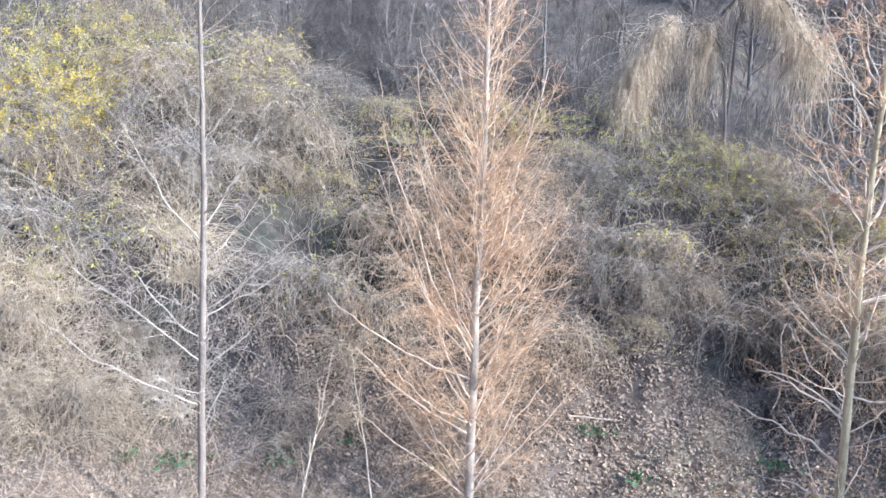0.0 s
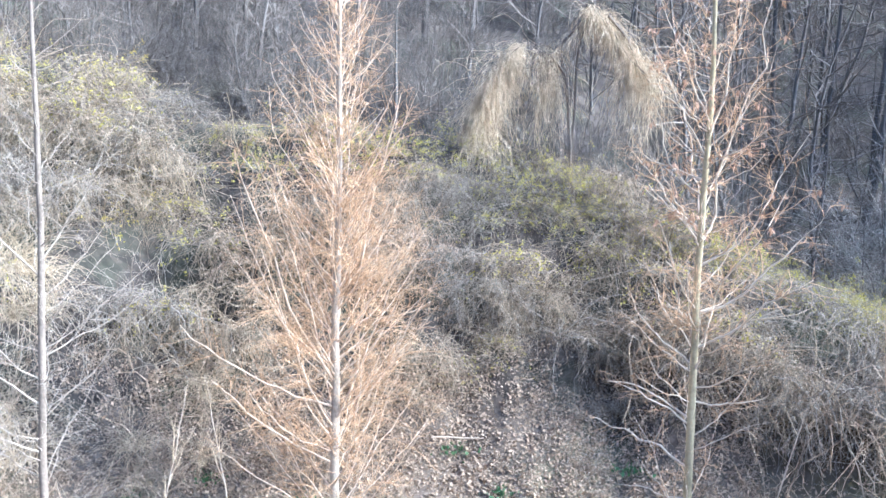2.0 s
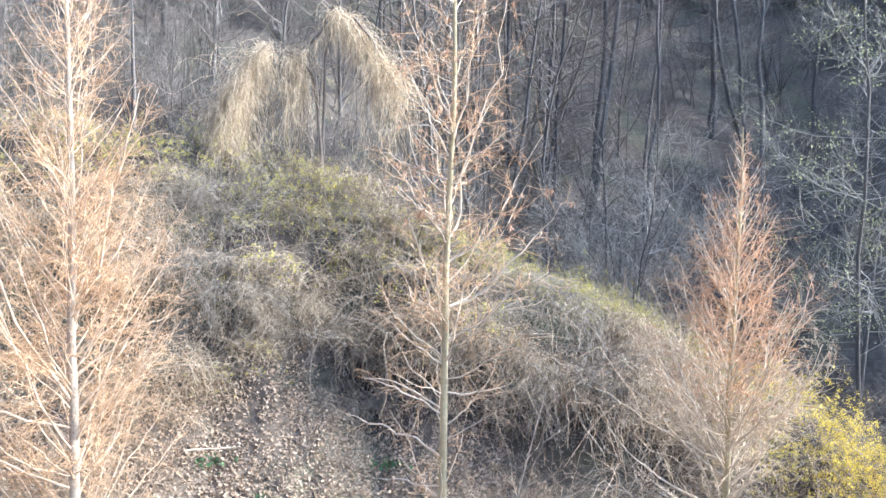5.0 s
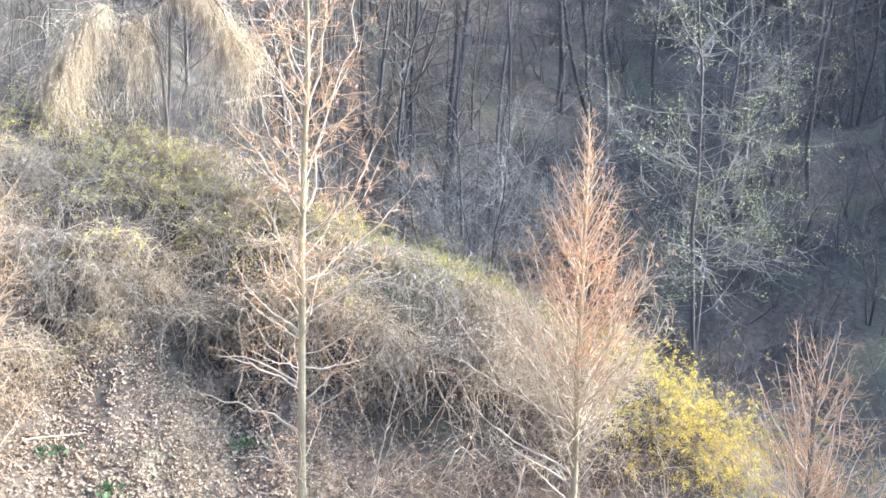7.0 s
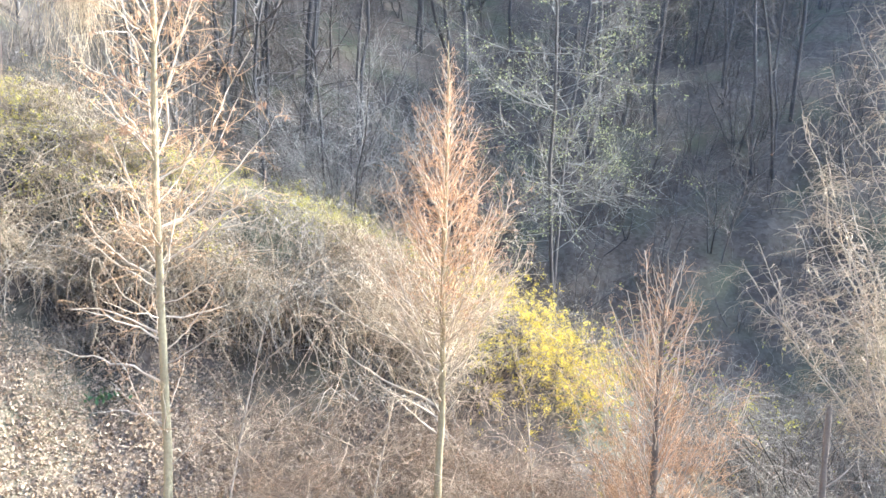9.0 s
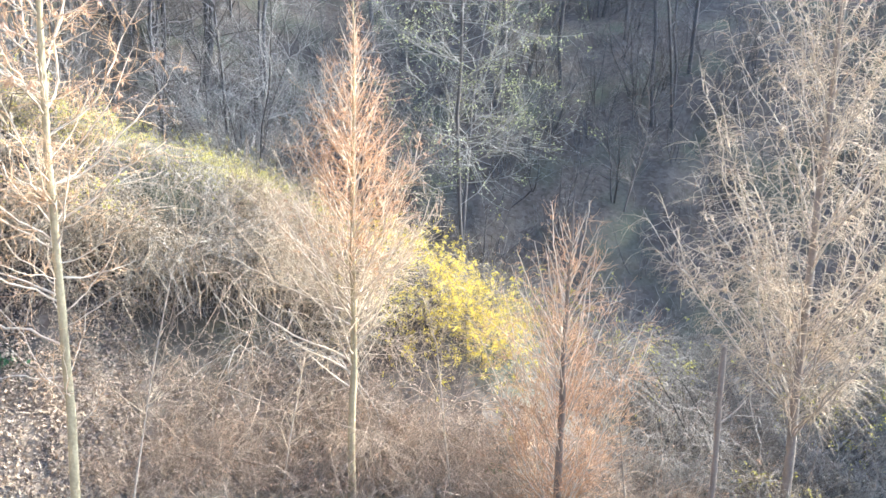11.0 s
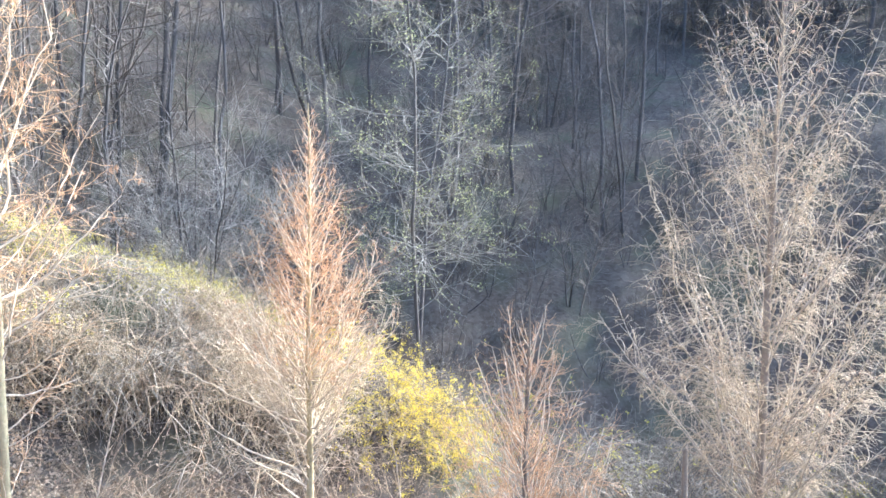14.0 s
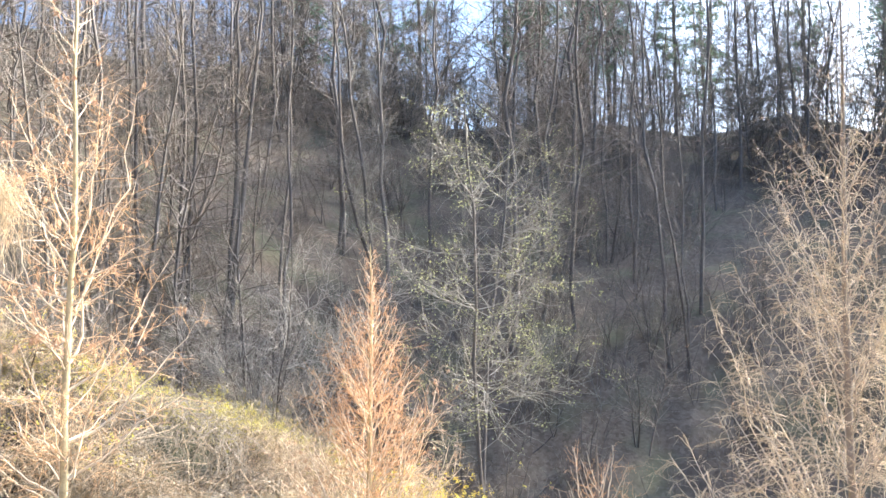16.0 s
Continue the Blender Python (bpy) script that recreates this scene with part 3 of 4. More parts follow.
def sow(kind, spots, size):
    """Shrubs at places on the slope, each given by its azimuth and elevation from the eye."""
    for az, el in spots:
        m = Matrix.Translation(place(az, seen_at(az, el), -0.06)) @ Matrix.Rotation(radians(-az + SPOTS.uniform(-28, 28)), 4, "Z") @ Matrix.Scale(size * SPOTS.uniform(0.85, 1.15), 4)
        ob = copy_thing(SPOTS.choice(KINDS[kind]), m)
        ob.matrix_basis = m


fill(["lime", "green", "lime", "tan"], -68, -46, 0.78, 1.0, 18)
sow("yellow", [(-61.5, 1.5), (-61.3, -1.0), (-62.8, 1.1), (-62, 0.2), (-60.6, 2.4), (-63.5, 2.5), (-56.7, 4.4), (-48.5, 5.8), (-61, 0.6), (-62.2, 2.4), (-60.2, 0.8), (-58.5, 3.8), (-59.5, 3.0), (-61.8, -0.4)], 0.72)
sow("green", [(-63, 4), (-60, 4.5), (-58, 5), (-55, 5.5), (-53, 5.5), (-51, 5), (-59, 1.5), (-57, 2.5), (-64, 3), (-65, 1)], 0.75)
fill(["lime", "grey", "tan"], -66, -39, 0.52, 0.84, 24)
fill(["tan", "wisp"], -66, -56, 0.3, 0.5, 6, (0.6, 0.9))
fill(["pink", "tan", "tan"], -40, -27, 0.48, 0.8, 9, (0.8, 1.2))
fill(["lime", "green", "grey"], -46, -18, 0.88, 1.02, 14, (0.45, 0.75))
fill(["grey", "grey", "lime"], -27, -18, 0.62, 0.85, 5, (0.6, 0.85))
sow("tan", [(-21.5, -8.5), (-20, -9.5), (-23, -10)], 0.65)
sow("yellow", [(-47, 1), (-46, -2), (-48.5, -3), (-44, 4), (-50.5, -1), (-49, 2.5)], 0.32)
sow("yellow", [(-21.4, -7.0)], 0.3)
sow("lime", [(-24.2, -12.3), (-22.6, -12.0)], 0.42)
sow("bramble", [(-27.5, -15.0), (-29, -17.5), (-26, -13.5), (-31, -16)], 0.4)
sow("grey", [(-16, -12.5), (-17, -15), (-15, -16), (-14, -12), (-16.5, -18), (-13, -15)], 0.4)
fill(["tan", "lime", "tan"], -15, -8, 0.66, 1.0, 9, (0.7, 1.0))
sow("green", [(-12.5, -3.5), (-9, -4.2), (-6.5, -5), (-4, -6), (-2, -6.8), (0, -7.8), (2, -8.6), (-27, 2), (5, -10), (7, -11), (-10.5, -3.8), (-8, -4.6), (-5, -5.6), (-3, -6.4), (-1, -7.2), (1, -8.2), (3, -9)], 0.5)
sow("lime", [(-20.8, -1.5), (-18.5, -2), (-17, -1.2), (-15.5, -3), (-14, -2), (-24, 0.8), (-22, -0.5), (-19.5, -3)], 0.6)
edge("green", -18, 12, 64, 0.36)
sow("pink", [(2, -10.8), (4, -11.6), (5.5, -12.3), (3.2, -13), (6.5, -13.5)], 0.72)
sow("tan", [(-15.5, -1.8), (-13.6, -2.4), (-12.5, -4.5), (-14.6, -4.5)], 0.75)
fill(["grey", "grey", "tan"], -9, 3, 0.6, 0.92, 8, (0.75, 1.1))
fill(["tan", "pink", "grey"], 0, 11, 0.58, 0.88, 8, (0.75, 1.1))
sow("yellow", [(13, -13.5), (14.5, -14.5), (15.5, -16), (16.5, -15.5), (17.5, -17), (18.5, -17.5), (16, -18.5), (14, -17), (17.5, -19.5), (19, -20), (12, -14.5), (14.2, -15.6), (16.4, -16.8), (18.2, -18.6), (15.2, -17.6), (10.5, -12.6)], 0.62)
fill(["green", "pink"], 8, 13, 0.85, 1.0, 5, (0.4, 0.6))
fill(["bramble", "pink", "bramble"], 5, 36, 0.15, 0.6, 26, (0.5, 0.85))
fill(["bramble"], -8, 5, 0.15, 0.4, 5, (0.35, 0.5))
fill(["grey", "lime", "bramble", "grey"], 25, 52, 0.35, 1.7, 19, (0.7, 1.2))
fill(["grey", "lime", "grey"], 23, 50, 1.6, 2.9, 20, (0.8, 1.4))
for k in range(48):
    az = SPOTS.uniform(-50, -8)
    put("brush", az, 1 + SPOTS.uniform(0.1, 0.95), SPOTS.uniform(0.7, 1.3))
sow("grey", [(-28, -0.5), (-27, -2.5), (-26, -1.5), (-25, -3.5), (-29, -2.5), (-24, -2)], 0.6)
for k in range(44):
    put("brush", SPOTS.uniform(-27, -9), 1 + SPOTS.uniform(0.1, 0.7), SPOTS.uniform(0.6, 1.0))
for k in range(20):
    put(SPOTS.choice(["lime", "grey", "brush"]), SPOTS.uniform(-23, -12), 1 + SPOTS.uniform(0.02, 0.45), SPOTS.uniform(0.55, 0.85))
fill(["wisp"], -66, -32, 0.02, 0.5, 46, (0.45, 0.9))
fill(["wisp"], -64, -28, 0.0, 0.3, 40, (0.3, 0.55), 0.7)
fill(["wisp"], -30, -8, 0.02, 0.12, 10, (0.4, 0.6))
fill(["wisp"], -7, 34, 0.0, 0.55, 80, (0.45, 0.95))
fill(["bramble", "wisp", "bramble"], -4, 36, 0.0, 0.55, 44, (0.4, 0.7))
fill(["grey", "lime", "brush"], 14, 48, 1.1, 2.6, 40, (0.7, 1.1))
for group in KINDS.values():
    for ob in group:
        for child in list(ob.children):
            bpy.data.objects.remove(child)
        bpy.data.objects.remove(ob)


# ---- leaf litter on the lower slope ----
def litter(n, az0, az1, r0, r1, seed):
    rng = np.random.default_rng(seed)
    az, r = np.radians(rng.uniform(az0, az1, n)), rng.uniform(r0, r1, n)
    x, y = r * np.sin(az), r * np.cos(az)
    kept = soft_noise(x, y, 1.1, 31) + 0.7 * soft_noise(x, y, 0.35, 32) - np.clip((r - 10.6) / 2.2, 0, 1) * 2.2 > rng.uniform(-2.4, 0.6, n)
    az, x, y, n = az[kept], x[kept], y[kept], int(kept.sum())
    pts = np.stack([x, y, height(x, y) + rng.uniform(0.0, 0.014, n)], -1)
    facing = np.stack([-0.45 * np.sin(az), -0.45 * np.cos(az), np.full(n, 0.85)], -1)
    return leaves(rng, pts, 0.03 + 0.045 * rng.uniform(0, 1, (n, 1)) ** 2, facing=facing, slim=0.72)


drifts = joined([litter(300000, -46, -5, 7.8, 13.2, 7), litter(90000, -68, -44, 7.6, 12.6, 8), litter(50000, -6, 45, 7.6, 12.4, 9)])
tagged(new("leaf_litter", mesh_of("leaf_litter", *drifts, M["litter"])), "fallen dry brown and pale leaves on the slope", "leaf litter", kind="stuff")


# ---- the wooded hill ----
def forest_tree(seed, tall, trunk_r, limbs, reach, low, twigs, name="forest_tree", label="tall bare forest tree in the shade", ascent=(40, 80), mat="twig_far", forks=1, shrink=0.6, fine=0.010):
    rng = np.random.default_rng(seed)
    root = empty(name, Matrix.Translation((0, 0, -60)), label, "tree", "trees on the wooded hill")
    K = 10
    tt = np.linspace(0, 1, K)
    wob = np.cumsum(rng.normal(0, 0.06, (forks, K, 2)), 1) * tall / 8
    lean = rng.normal(0, 0.12 if forks > 1 else 0.04, (forks, 1, 2)) * tall * tt[None, :, None]
    P = np.concatenate([wob + lean, np.broadcast_to(tall * tt[None, :, None], (forks, K, 1))], -1)
    R = np.broadcast_to((trunk_r * (1 - tt) ** 0.7 + 0.015)[None], (forks, K)).copy()
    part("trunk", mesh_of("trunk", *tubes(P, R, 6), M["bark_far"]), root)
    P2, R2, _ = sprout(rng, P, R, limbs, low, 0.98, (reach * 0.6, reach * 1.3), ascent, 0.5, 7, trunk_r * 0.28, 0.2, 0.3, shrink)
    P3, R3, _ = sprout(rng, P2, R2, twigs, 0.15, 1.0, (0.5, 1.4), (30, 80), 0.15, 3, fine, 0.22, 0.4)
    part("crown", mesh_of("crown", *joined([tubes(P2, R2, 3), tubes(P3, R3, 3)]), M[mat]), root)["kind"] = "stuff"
    return root, P3


def hill_bush(seed, name, label, tall, spread, stems, limbs, twigs, mat, r0=0.03, fine=0.007):
    rng = np.random.default_rng(seed)
    root = empty(name, Matrix.Translation((0, 0, -60)), label, "shrub", "bare bushes on the hill")
    a = rng.uniform(0, 6.28, stems)
    D = np.stack([np.cos(a) * spread, np.sin(a) * spread, np.ones(stems)], -1) * (rng.uniform(0.2, 1, (stems, 1)) * (1, 1, 0) + (0, 0, 1))
    P = run(rng, rng.normal(0, 0.25, (stems, 3)) * (1, 1, 0), D, tall * rng.uniform(0.6, 1.05, stems), 9, 0.3, 0.09)
    R = r0 * rng.uniform(0.6, 1, (stems, 1)) * np.linspace(1, 0.25, 9)
    P2, R2, _ = sprout(rng, P, R, limbs, 0.15, 1.0, (tall * 0.15, tall * 0.32), (30, 70), 0.2, 4, fine * 1.5, 0.2, 0.4)
    P3, R3, _ = sprout(rng, P2, R2, twigs, 0.1, 1.0, (tall * 0.06, tall * 0.14), (30, 80), 0.1, 3, fine, 0.25, 0.5)
    for k in range(stems):
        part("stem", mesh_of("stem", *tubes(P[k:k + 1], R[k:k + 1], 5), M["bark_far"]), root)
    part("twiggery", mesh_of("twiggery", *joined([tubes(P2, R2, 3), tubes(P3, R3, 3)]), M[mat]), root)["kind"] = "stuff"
    return root, P3


def pine(seed, tall):
    rng = np.random.default_rng(seed)
    root = empty("pine_tree", Matrix.Translation((0, 0, -60)), "tall pine with a bare bole and dark green crown", "tree", "pines on the hilltop")
    K = 8
    tt = np.linspace(0, 1, K)
    P = np.concatenate([np.cumsum(rng.normal(0, 0.04, (1, K, 2)), 1), (tall * tt)[None, :, None]], -1)
    R = (0.125 * (1 - tt) ** 0.7 + 0.02)[None]
    P2, R2, _ = sprout(rng, P, R, 60, 0.22, 0.99, (1.0, 2.8), (55, 100), 0.1, 5, 0.035, 0.1, 0.3, 0.6)
    part("trunk", mesh_of("trunk", *joined([tubes(P, R, 7), tubes(P2, R2, 3)]), M["bark_far"]), root)
    c = along_paths(rng, P2, 130, 0.35, 1.0)
    pts = np.repeat(c, 22, 0)
    d = unit(rng.normal(0, 1, pts.shape) * (1, 1, 0.5))
    part("needles", mesh_of("needles", *leaves(rng, pts + d * 0.08, 0.4, 0, d, 0.22), M["needles"]), root)
    return root


far_kinds = [forest_tree(100, 15, 0.06, 46, 2.6, 0.1, 420)[0], forest_tree(101, 13, 0.05, 50, 2.2, 0.08, 420)[0],
             forest_tree(102, 17, 0.074, 50, 3.0, 0.12, 460)[0], forest_tree(103, 11, 0.043, 44, 1.9, 0.1, 380, forks=2)[0]]
saplings = [hill_bush(110 + k, "understorey_shrub", "bare grey twiggy shrub under the trees", 4.2, 0.45, 4, 80, 270, "twig_far") for k in range(4)]
saplings = [made[0] for made in saplings]
pines = [pine(120, 17), pine(121, 15)]


def plant(ob, az, r, size=1.0, lean=0.0, spin=None):
    p = place(az, r, -0.15)
    m = Matrix.Translation(p) @ Matrix.Rotation(SPOTS.uniform(0, 6.28) if spin is None else spin, 4, "Z") @ Matrix.Rotation(radians(lean), 4, "X") @ Matrix.Scale(size, 4)
    c = copy_thing(ob, m)
    c.matrix_basis = m
    return c


for k in range(120):
    az = SPOTS.uniform(-12, 70)
    r = math.sqrt(SPOTS.uniform(27**2, 60**2))
    if r * math.cos(radians(az)) - 0.287 * max(0, r * math.sin(radians(az)) - 6) > 17.5:
        plant(SPOTS.choice(far_kinds), az, r, SPOTS.uniform(0.75, 1.15), SPOTS.uniform(0, 9))
for k in range(110):
    plant(SPOTS.choice(far_kinds), SPOTS.uniform(-76, -6), math.sqrt(SPOTS.uniform(21**2, 44**2)), SPOTS.uniform(0.5, 0.85), SPOTS.uniform(0, 9))
for k in range(125):
    plant(SPOTS.choice(saplings), SPOTS.uniform(-12, 50), SPOTS.uniform(22.5, 48), SPOTS.uniform(0.5, 1.15))
for k in range(190):
    plant(SPOTS.choice(saplings), SPOTS.uniform(-76, -8), math.sqrt(SPOTS.uniform(16.8**2, 27**2)), SPOTS.uniform(0.35, 0.8))
# Next three plantings are added, almost all out of view, to shade the valley floor.
for k in range(34):
    plant(SPOTS.choice(saplings), SPOTS.uniform(50, 70), SPOTS.uniform(15.5, 24), SPOTS.uniform(1.1, 1.6))
for k in range(10):
    plant(SPOTS.choice(far_kinds), SPOTS.uniform(52, 68), SPOTS.uniform(18, 25), SPOTS.uniform(0.45, 0.55))
for k in range(16):
    plant(SPOTS.choice(far_kinds), SPOTS.uniform(46, 57), SPOTS.uniform(23, 30), SPOTS.uniform(0.5, 0.65))
for k in range(6):
    plant(SPOTS.choice(pines), SPOTS.uniform(18, 44), SPOTS.uniform(50, 60), SPOTS.uniform(0.85, 1.2))
for k in range(15):
    plant(SPOTS.choice(pines), SPOTS.uniform(-6, 58), SPOTS.uniform(46, 64), SPOTS.uniform(0.85, 1.2))
for ob in far_kinds + saplings + pines:
    for child in list(ob.children):
        bpy.data.objects.remove(child)
    bpy.data.objects.remove(ob)


def woods(name, label, category, seed, n, az, r, tall, trunk_r, limbs, twigs, reach, fine, stems=1, splay=0.09):
    """Uncountable far trees or bushes in one mesh."""
    rng = np.random.default_rng(seed)
    a, q = np.radians(rng.uniform(*az, n)), rng.uniform(*r, n)
    x, y = q * np.sin(a), q * np.cos(a)
    base = np.repeat(np.stack([x, y, height(x, y) - 0.15], -1), stems, 0)
    m = n * stems
    L = np.repeat(rng.uniform(*tall, n), stems) * rng.uniform(0.7, 1.05, m)
    P = run(rng, base + rng.normal(0, 0.15, (m, 3)) * (1, 1, 0), rng.normal(0, splay, (m, 3)) + (0, 0, 1), L, 8, 0.15, 0.09)
    R = trunk_r * (L / L.mean())[:, None] * np.linspace(1, 0.2, 8)
    P2, R2, _ = sprout(rng, P, R, n * limbs, 0.1, 1.0, (reach * 0.5, reach * 1.2), (40, 95), 0.25, 4, fine * 1.8, 0.22, 0.4, 0.4)
    P3, R3, _ = sprout(rng, P2, R2, n * twigs, 0.1, 1.0, (reach * 0.2, reach * 0.5), (30, 80), 0.15, 3, fine, 0.25, 0.5)
    V, F = joined([tubes(P, R, 4), tubes(P2, R2, 3), tubes(P3, R3, 3)])
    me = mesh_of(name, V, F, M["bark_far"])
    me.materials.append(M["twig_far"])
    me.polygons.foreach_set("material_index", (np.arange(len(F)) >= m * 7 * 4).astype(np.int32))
    return tagged(new(name, me), label, category, kind="stuff")


woods("far_woods", "dense bare trees along the top of the hill", "woods", 150, 165, (-6, 54), (44, 66), (7, 16), 0.052, 44, 130, 2.8, 0.019)
woods("bank_woods", "dense dark bare woods behind the bank", "woods", 153, 215, (-78, 2), (20.5, 46), (4, 12), 0.06, 26, 60, 2.2, 0.012)
woods("crest_thicket", "tangled bare brush along the top of the hill", "brush", 151, 170, (-6, 54), (43, 57), (2.5, 6.0), 0.032, 24, 80, 1.9, 0.018, 4, 0.3)
woods("hill_undergrowth", "thin bare undergrowth on the shaded hillside", "brush", 152, 300, (-14, 54), (22.0, 46), (1.0, 2.6), 0.014, 14, 34, 0.9, 0.006, 4, 0.35)


# ---- single trees and bushes that stand out on the hill ----
def stand(made, az, r):
    made[0].matrix_basis = Matrix.Translation(place(az, r, -0.15))
    return made[0]


stand(hill_bush(140, "round_bush", "large rounded bare bush with pale upright twigs", 7.0, 0.72, 18, 420, 3600, "twig_light", 0.035, 0.009), 2.9, 22.6)
spring, tips = forest_tree(141, 10.6, 0.045, 76, 4.0, 0.2, 1900, "leafing_tree", "slender tree with layered branches and sparse yellow-green young leaves", (60, 105), "twig_bush", 2, 0.5, 0.007)
rng = np.random.default_rng(9)
c = along_paths(rng, tips, 420, 0.5, 1.0)
part("foliage", mesh_of("foliage", *leaves(rng, np.repeat(c, 13, 0) + rng.normal(0, 0.1, (len(c) * 13, 3)), 0.042), M["leaf_young"]), spring)
stand((spring,), 17.2, 21.5)
stand(forest_tree(142, 13, 0.075, 60, 2.0, 0.25, 800, "forest_tree", "tall bare grey tree with several upright stems", (20, 45), "twig_bush", 3, 0.6, 0.008), 10.8, 28)
stand(forest_tree(143, 14, 0.095, 40, 2.4, 0.35, 400, "forest_tree", "pair of thick dark leaning trunks in the shade", (30, 55), "twig_far", 2), 0.2, 27)


# ---- the vine-covered arch on the crest ----
def vine_arch(az, r):
    rng = np.random.default_rng(21)
    p = place(az, r)
    lift = 5.9 - p.z
    root = empty("vine_arch", Matrix.Translation(p) @ Matrix.Rotation(radians(-az), 4, "Z"), "leaning dead tree smothered in long pale hanging vines", "shrub")
    # spines: across and up, how many strands, the share of each at which they begin, their lengths
    spines = [([(0.15, -0.2), (0.1, 1.9), (-0.35, 2.3), (-0.85, 2.32), (-1.3, 1.65), (-1.5, 0.95)], 1500, 0.58, (0.3, 1.0)),
              ([(0.15, -0.2), (0.2, 2.3), (0.38, 3.05), (0.75, 2.85), (1.15, 2.3), (1.55, 1.75)], 850, 0.38, (0.25, 0.85)),
              ([(0.38, 3.05), (0.2, 2.75), (0.0, 2.5), (-0.15, 2.4), (-0.3, 2.3), (-0.5, 2.3)], 230, 0.0, (0.12, 0.45)),
              ([(-0.85, 2.32), (-1.1, 2.0), (-1.3, 1.6), (-1.42, 1.3), (-1.5, 1.0), (-1.5, 0.6)], 380, 0.3, (1.0, 2.1)),
              ([(0.75, 2.85), (1.0, 2.5), (1.2, 2.2), (1.3, 2.0), (1.4, 1.9), (1.5, 1.8)], 170, 0.2, (0.9, 1.9)),
              ([(-0.5, 2.3), (-0.35, 2.2), (-0.25, 2.1), (-0.2, 1.9), (-0.25, 1.8), (-0.3, 1.7)], 160, 0.1, (0.7, 1.8))]
    strands = []
    for line, n, t0, far in spines:
        line = np.array(line)
        t = np.linspace(0, len(line) - 1, 14)
        uz = np.stack([np.interp(t, np.arange(len(line)), line[:, j]) for j in (0, 1)], -1)
        uz = np.concatenate([uz[:1], (uz[:-2] + uz[1:-1] * 2 + uz[2:]) / 4, uz[-1:]])
        for k in range(3):
            P = np.stack([uz[:, 0], np.linspace(0, rng.normal(-0.05, 0.28), 14), uz[:, 1] + lift], -1)[None] + np.cumsum(rng.normal(0, 0.025, (1, 14, 3)), 1)
            R = np.linspace(0.03 if k == 0 else 0.012, 0.007, 14)[None]
            part("limb", mesh_of("limb", *tubes(P, R, 6), M["bark_brown"]), root)
            m = n // 3
            strands.append(sprout(rng, P, R, m, t0, 1.0, far, (20, 130), -rng.uniform(2.0, 9.0, m), 11, 0.0036, 0.36, 0.6, 0.0)[:2])
    P, R = np.concatenate([q[0] for q in strands]), np.concatenate([q[1] for q in strands])
    P2, R2, _ = sprout(rng, P, R, 2600, 0.0, 0.9, (0.12, 0.45), (25, 120), rng.uniform(-2.6, 1.2, 2600), 5, 0.0036, 0.45, 0.5)
    part("hanging_vine", mesh_of("hanging_vine", *joined([tubes(P, R, 3), tubes(P2, R2, 3)]), M["vine_straw"]), root, "pale straw-coloured hanging vines")
    return root


vine_arch(-18.8, 14.9)


# ---- small things on the slope ----
def weed(az, el, size, seed):
    rng = np.random.default_rng(seed)
    root = empty("weed_clump", Matrix.Translation(place(az, seen_at(az, el))), "low clump of fresh green leaves among dead leaves", "plant", "green weeds on the slope")
    pts = rng.normal(0, 1, (int(50 * size), 3)) * (0.12 * size, 0.13 * size, 0.02) + (0, 0, 0.05)
    part("foliage", mesh_of("foliage", *leaves(rng, pts, 0.065, 0, rng.normal(0, 0.7, pts.shape) + (0, 0, 0.8)), M["leaf_green"]), root)
    n = 14
    P = run(rng, np.zeros((n, 3)), rng.normal(0, 0.5, (n, 3)) + (0, 0, 1), rng.uniform(0.1, 0.25, n), 4, -0.5, 0.1)
    part("stalk", mesh_of("stalk", *tubes(P, np.full((n, 4), 0.003), 3), M["leaf_green"]), root)["kind"] = "stuff"


for k, (az, el, size) in enumerate([(-25.1, -18.9, 1.2), (-13.3, -19.4, 1.0), (-42.2, -20.4, 0.8), (-54, -21, 1.3), (-57, -20.5, 0.8), (-47, -21.5, 1.0), (-16.5, -26.5, 1.4),
                                    (-36, -22, 0.8), (-22, -21.5, 1.0), (20, -28, 0.8), (-14.5, -12, 0.5)]):
    weed(az, el, size, 200 + k)


def tussock(az, el, size, seed):
    rng = np.random.default_rng(seed)
    n = 130
    P = run(rng, rng.normal(0, 0.13, (n, 3)) * (1, 1, 0), rng.normal(0, 0.4, (n, 3)) + (0, 0, 1), rng.uniform(0.5, 1.15, n), 5, -2.2 * rng.uniform(0.5, 1.4, n), 0.07)
    ob = new("grass_tussock", mesh_of("grass_tussock", *tubes(P * size, np.full((n, 5), 0.0045) * np.linspace(1, 0.3, 5), 3), M["straw"]))
    ob.location = place(az, seen_at(az, el), -0.03)
    tagged(ob, "drooping tuft of dry straw-coloured grass", "grass", "dry grass tufts on the bank")


for k in range(30):
    tussock(SPOTS.uniform(-68, -51), SPOTS.uniform(-19, -6), SPOTS.uniform(0.8, 1.3), 300 + k)
for k in range(5):
    tussock(SPOTS.uniform(-49, -36), SPOTS.uniform(-20, -14), SPOTS.uniform(0.6, 0.9), 340 + k)


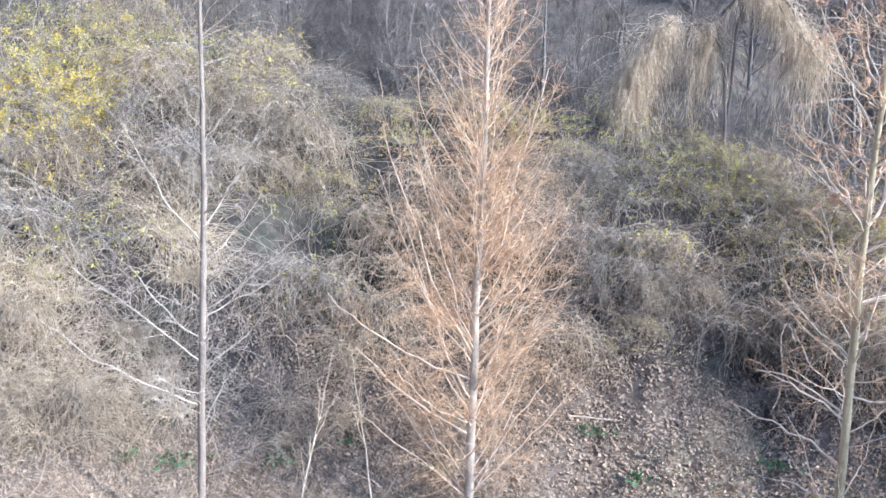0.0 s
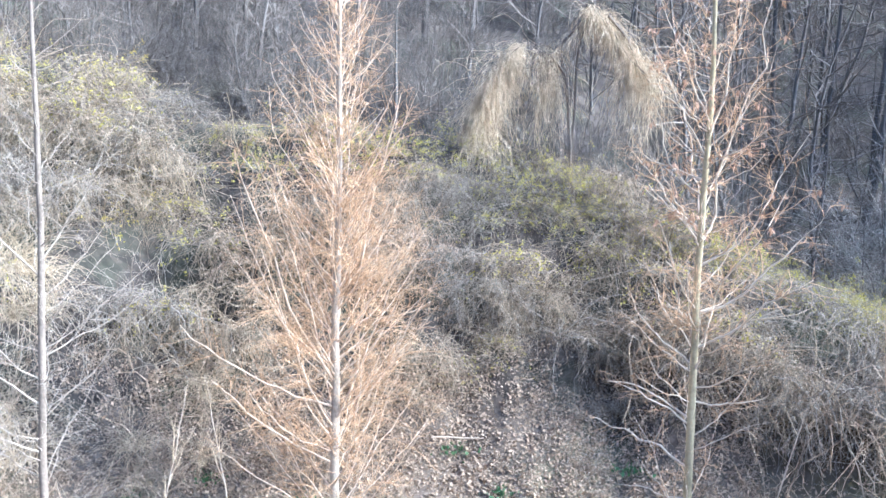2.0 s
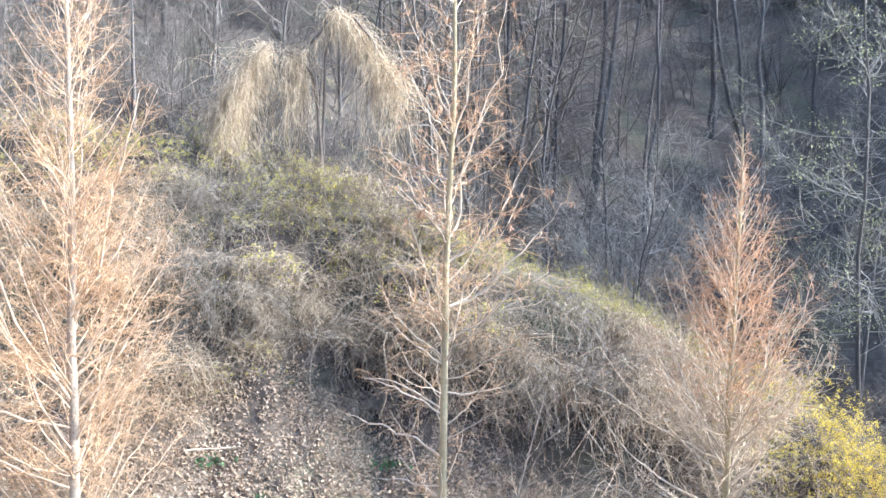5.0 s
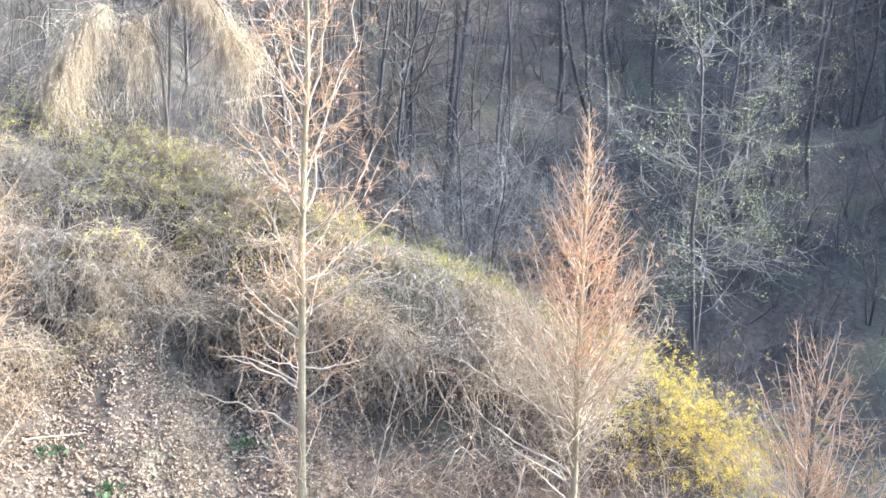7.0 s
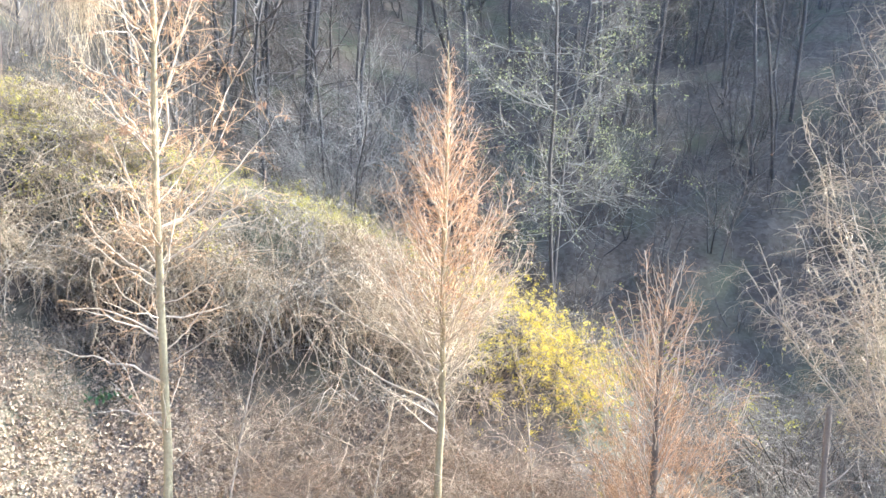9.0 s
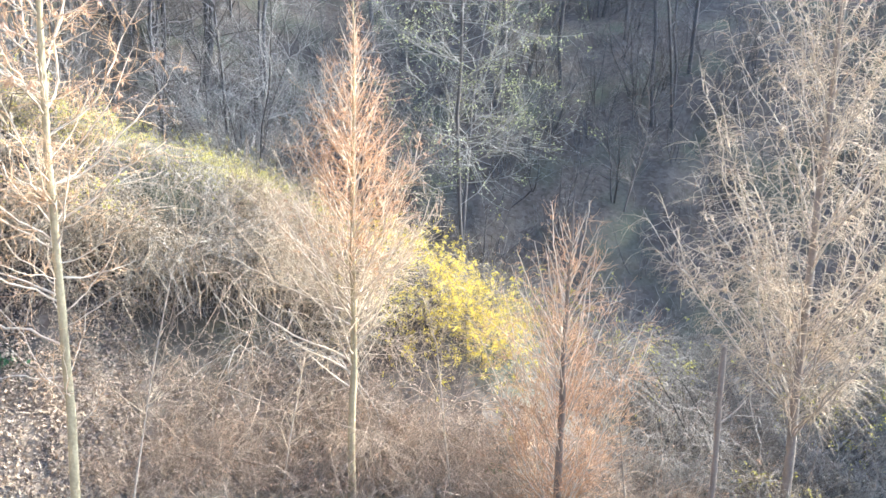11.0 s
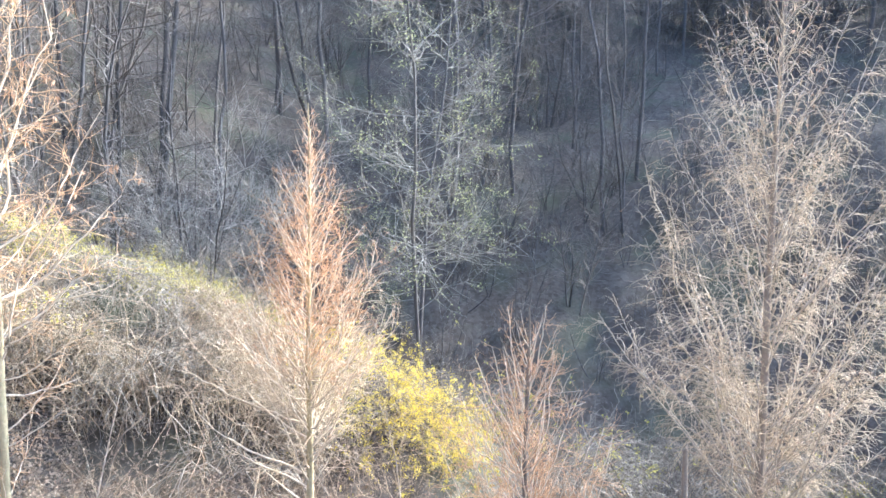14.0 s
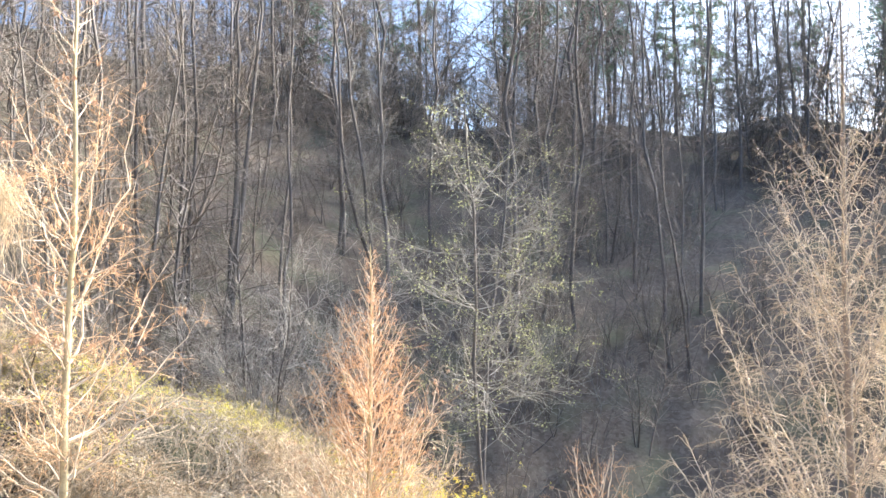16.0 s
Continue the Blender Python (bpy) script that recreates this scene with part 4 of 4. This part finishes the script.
def post(az, el):
    rng = np.random.default_rng(77)
    root = empty("broken_post", Matrix.Translation(place(az, 10.4, -0.1)), "weathered grey broken wooden post among brambles", "post")
    H = EYE.z + 10.4 * math.tan(radians(el)) - root.matrix_basis.translation.z
    t = np.linspace(0, 1, 9)
    P = np.stack([0.02 * np.sin(t * 5), 0 * t, H * t], -1)[None]
    part("shaft", mesh_of("shaft", *tubes(P, (0.04 - 0.006 * t + 0.004 * np.sin(t * 23))[None], 9), M["bark_brown"]), root)
    S, R = run(rng, P[0, [5]], np.array([[0.9, 0, 0.35]]), np.array([0.5]), 5, 0.3, 0.05), np.linspace(0.012, 0.005, 5)[None]
    part("snag", mesh_of("snag", *tubes(S, R, 5), M["bark_grey"]), root, "bare side branch")
    V, F = tubes(P[:, -3:] + np.array([0.02, 0, 0.1]), np.array([[0.02, 0.015, 0.003]]), 5)
    part("splinter", mesh_of("splinter", V, F, M["bark_grey"]), root, "pale split splinter at the broken top")


post(35.4, -18.3)


def plume(az, el):
    rng = np.random.default_rng(88)
    root = empty("dry_plume", Matrix.Translation(place(az, seen_at(az, el), -0.02)), "fluffy orange-tan dry seed plume on a short stalk", "plant")
    stalk = np.array([[(0, 0, 0), (0.02, 0, 0.12), (0.03, 0, 0.26)]])
    part("stalk", mesh_of("stalk", *tubes(stalk, np.full((1, 3), 0.006), 5), M["straw"]), root)
    n = 700
    P0 = stalk[0, 2] + rng.normal(0, 1, (n, 3)) * (0.035, 0.035, 0.07)
    P = run(rng, P0, rng.normal(0, 0.6, (n, 3)) + (0.1, 0, 0.5), rng.uniform(0.06, 0.14, n), 4, -1.0, 0.15)
    part("plume_head", mesh_of("plume_head", *tubes(P, np.full((n, 4), 0.0022), 3), M["twig_red"]), root, "fluffy orange-tan plume")


plume(21.7, -27.0)


def stick(az, el, turn, length, seed):
    rng = np.random.default_rng(seed)
    a = radians(turn)
    P = run(rng, np.zeros((1, 3)), np.array([[math.cos(a), math.sin(a), 0.12]]), np.array([length]), 8, 0.1, 0.06)
    ob = new("fallen_branch", mesh_of("fallen_branch", *tubes(P, np.linspace(0.013, 0.005, 8)[None], 6), M["limb_cream"]))
    ob.location = place(az, seen_at(az, el), 0.25)
    tagged(ob, "pale bare broken branch lying on the brush", "branch", "broken branches on the bank")


for k, spot in enumerate([(-4.5, -11.5, 5, 0.55), (27.5, -17.0, 15, 0.6), (-27, -19, 30, 0.7), (2, -16, 60, 0.6), (-38, -17, 150, 0.8)]):
    stick(*spot, 500 + k)


def sapling(az, r, top_az, top_el, rad, seed, twigs=10, bark="bark_grey"):
    rng = np.random.default_rng(seed)
    base = place(az, r, -0.05)
    root = empty("thin_sapling", Matrix.Translation(base), "thin leaning bare sapling with few side twigs", "sapling", "thin saplings on the slope")
    a = radians(top_az)
    top = Vector((r * math.sin(a), r * math.cos(a), EYE.z + r * math.tan(radians(top_el)))) - base
    t = np.linspace(0, 1, 10)[:, None]
    P = (np.array(top)[None] * t + np.array((0, 0, 0.12)) * np.sin(t * 3.1) + np.cumsum(rng.normal(0, 0.012, (10, 3)), 0) * (t > 0))[None]
    R = np.linspace(rad, 0.004, 10)[None]
    part("stem", mesh_of("stem", *tubes(P, R, 6), M[bark]), root)
    fine = []
    for k in range(twigs):
        S, R2, _ = sprout(rng, P, R, 1, 0.25, 0.98, (0.3, 0.9), (25, 55), 0.3, 6, 0.006, 0.1, 0.3)
        fine.append(tubes(*sprout(rng, S, R2, 6, 0.2, 1.0, (0.1, 0.3), (25, 60), 0.2, 4, 0.003, 0.1, 0.4)[:2], 3))
        part("branch", mesh_of("branch", *tubes(S, R2, 4), M["twig_pale"]), root)
    part("twiggery", mesh_of("twiggery", *joined(fine), M["twig_pale"]), root)["kind"] = "stuff"


sapling(-6.2, 9.2, -2.5, -13.5, 0.016, 401)
sapling(4.0, 9.6, 7.0, -16, 0.012, 402)
sapling(-40, 9.4, -43, -13, 0.012, 403)
sapling(-30, 16.5, -30.2, 12, 0.05, 404, 4, "bark_far")
sapling(-46, 9.3, -44, -14, 0.012, 405)
sapling(17, 9.6, 14.5, -17, 0.012, 406)
sapling(30, 10.2, 27.0, -15.5, 0.014, 407)
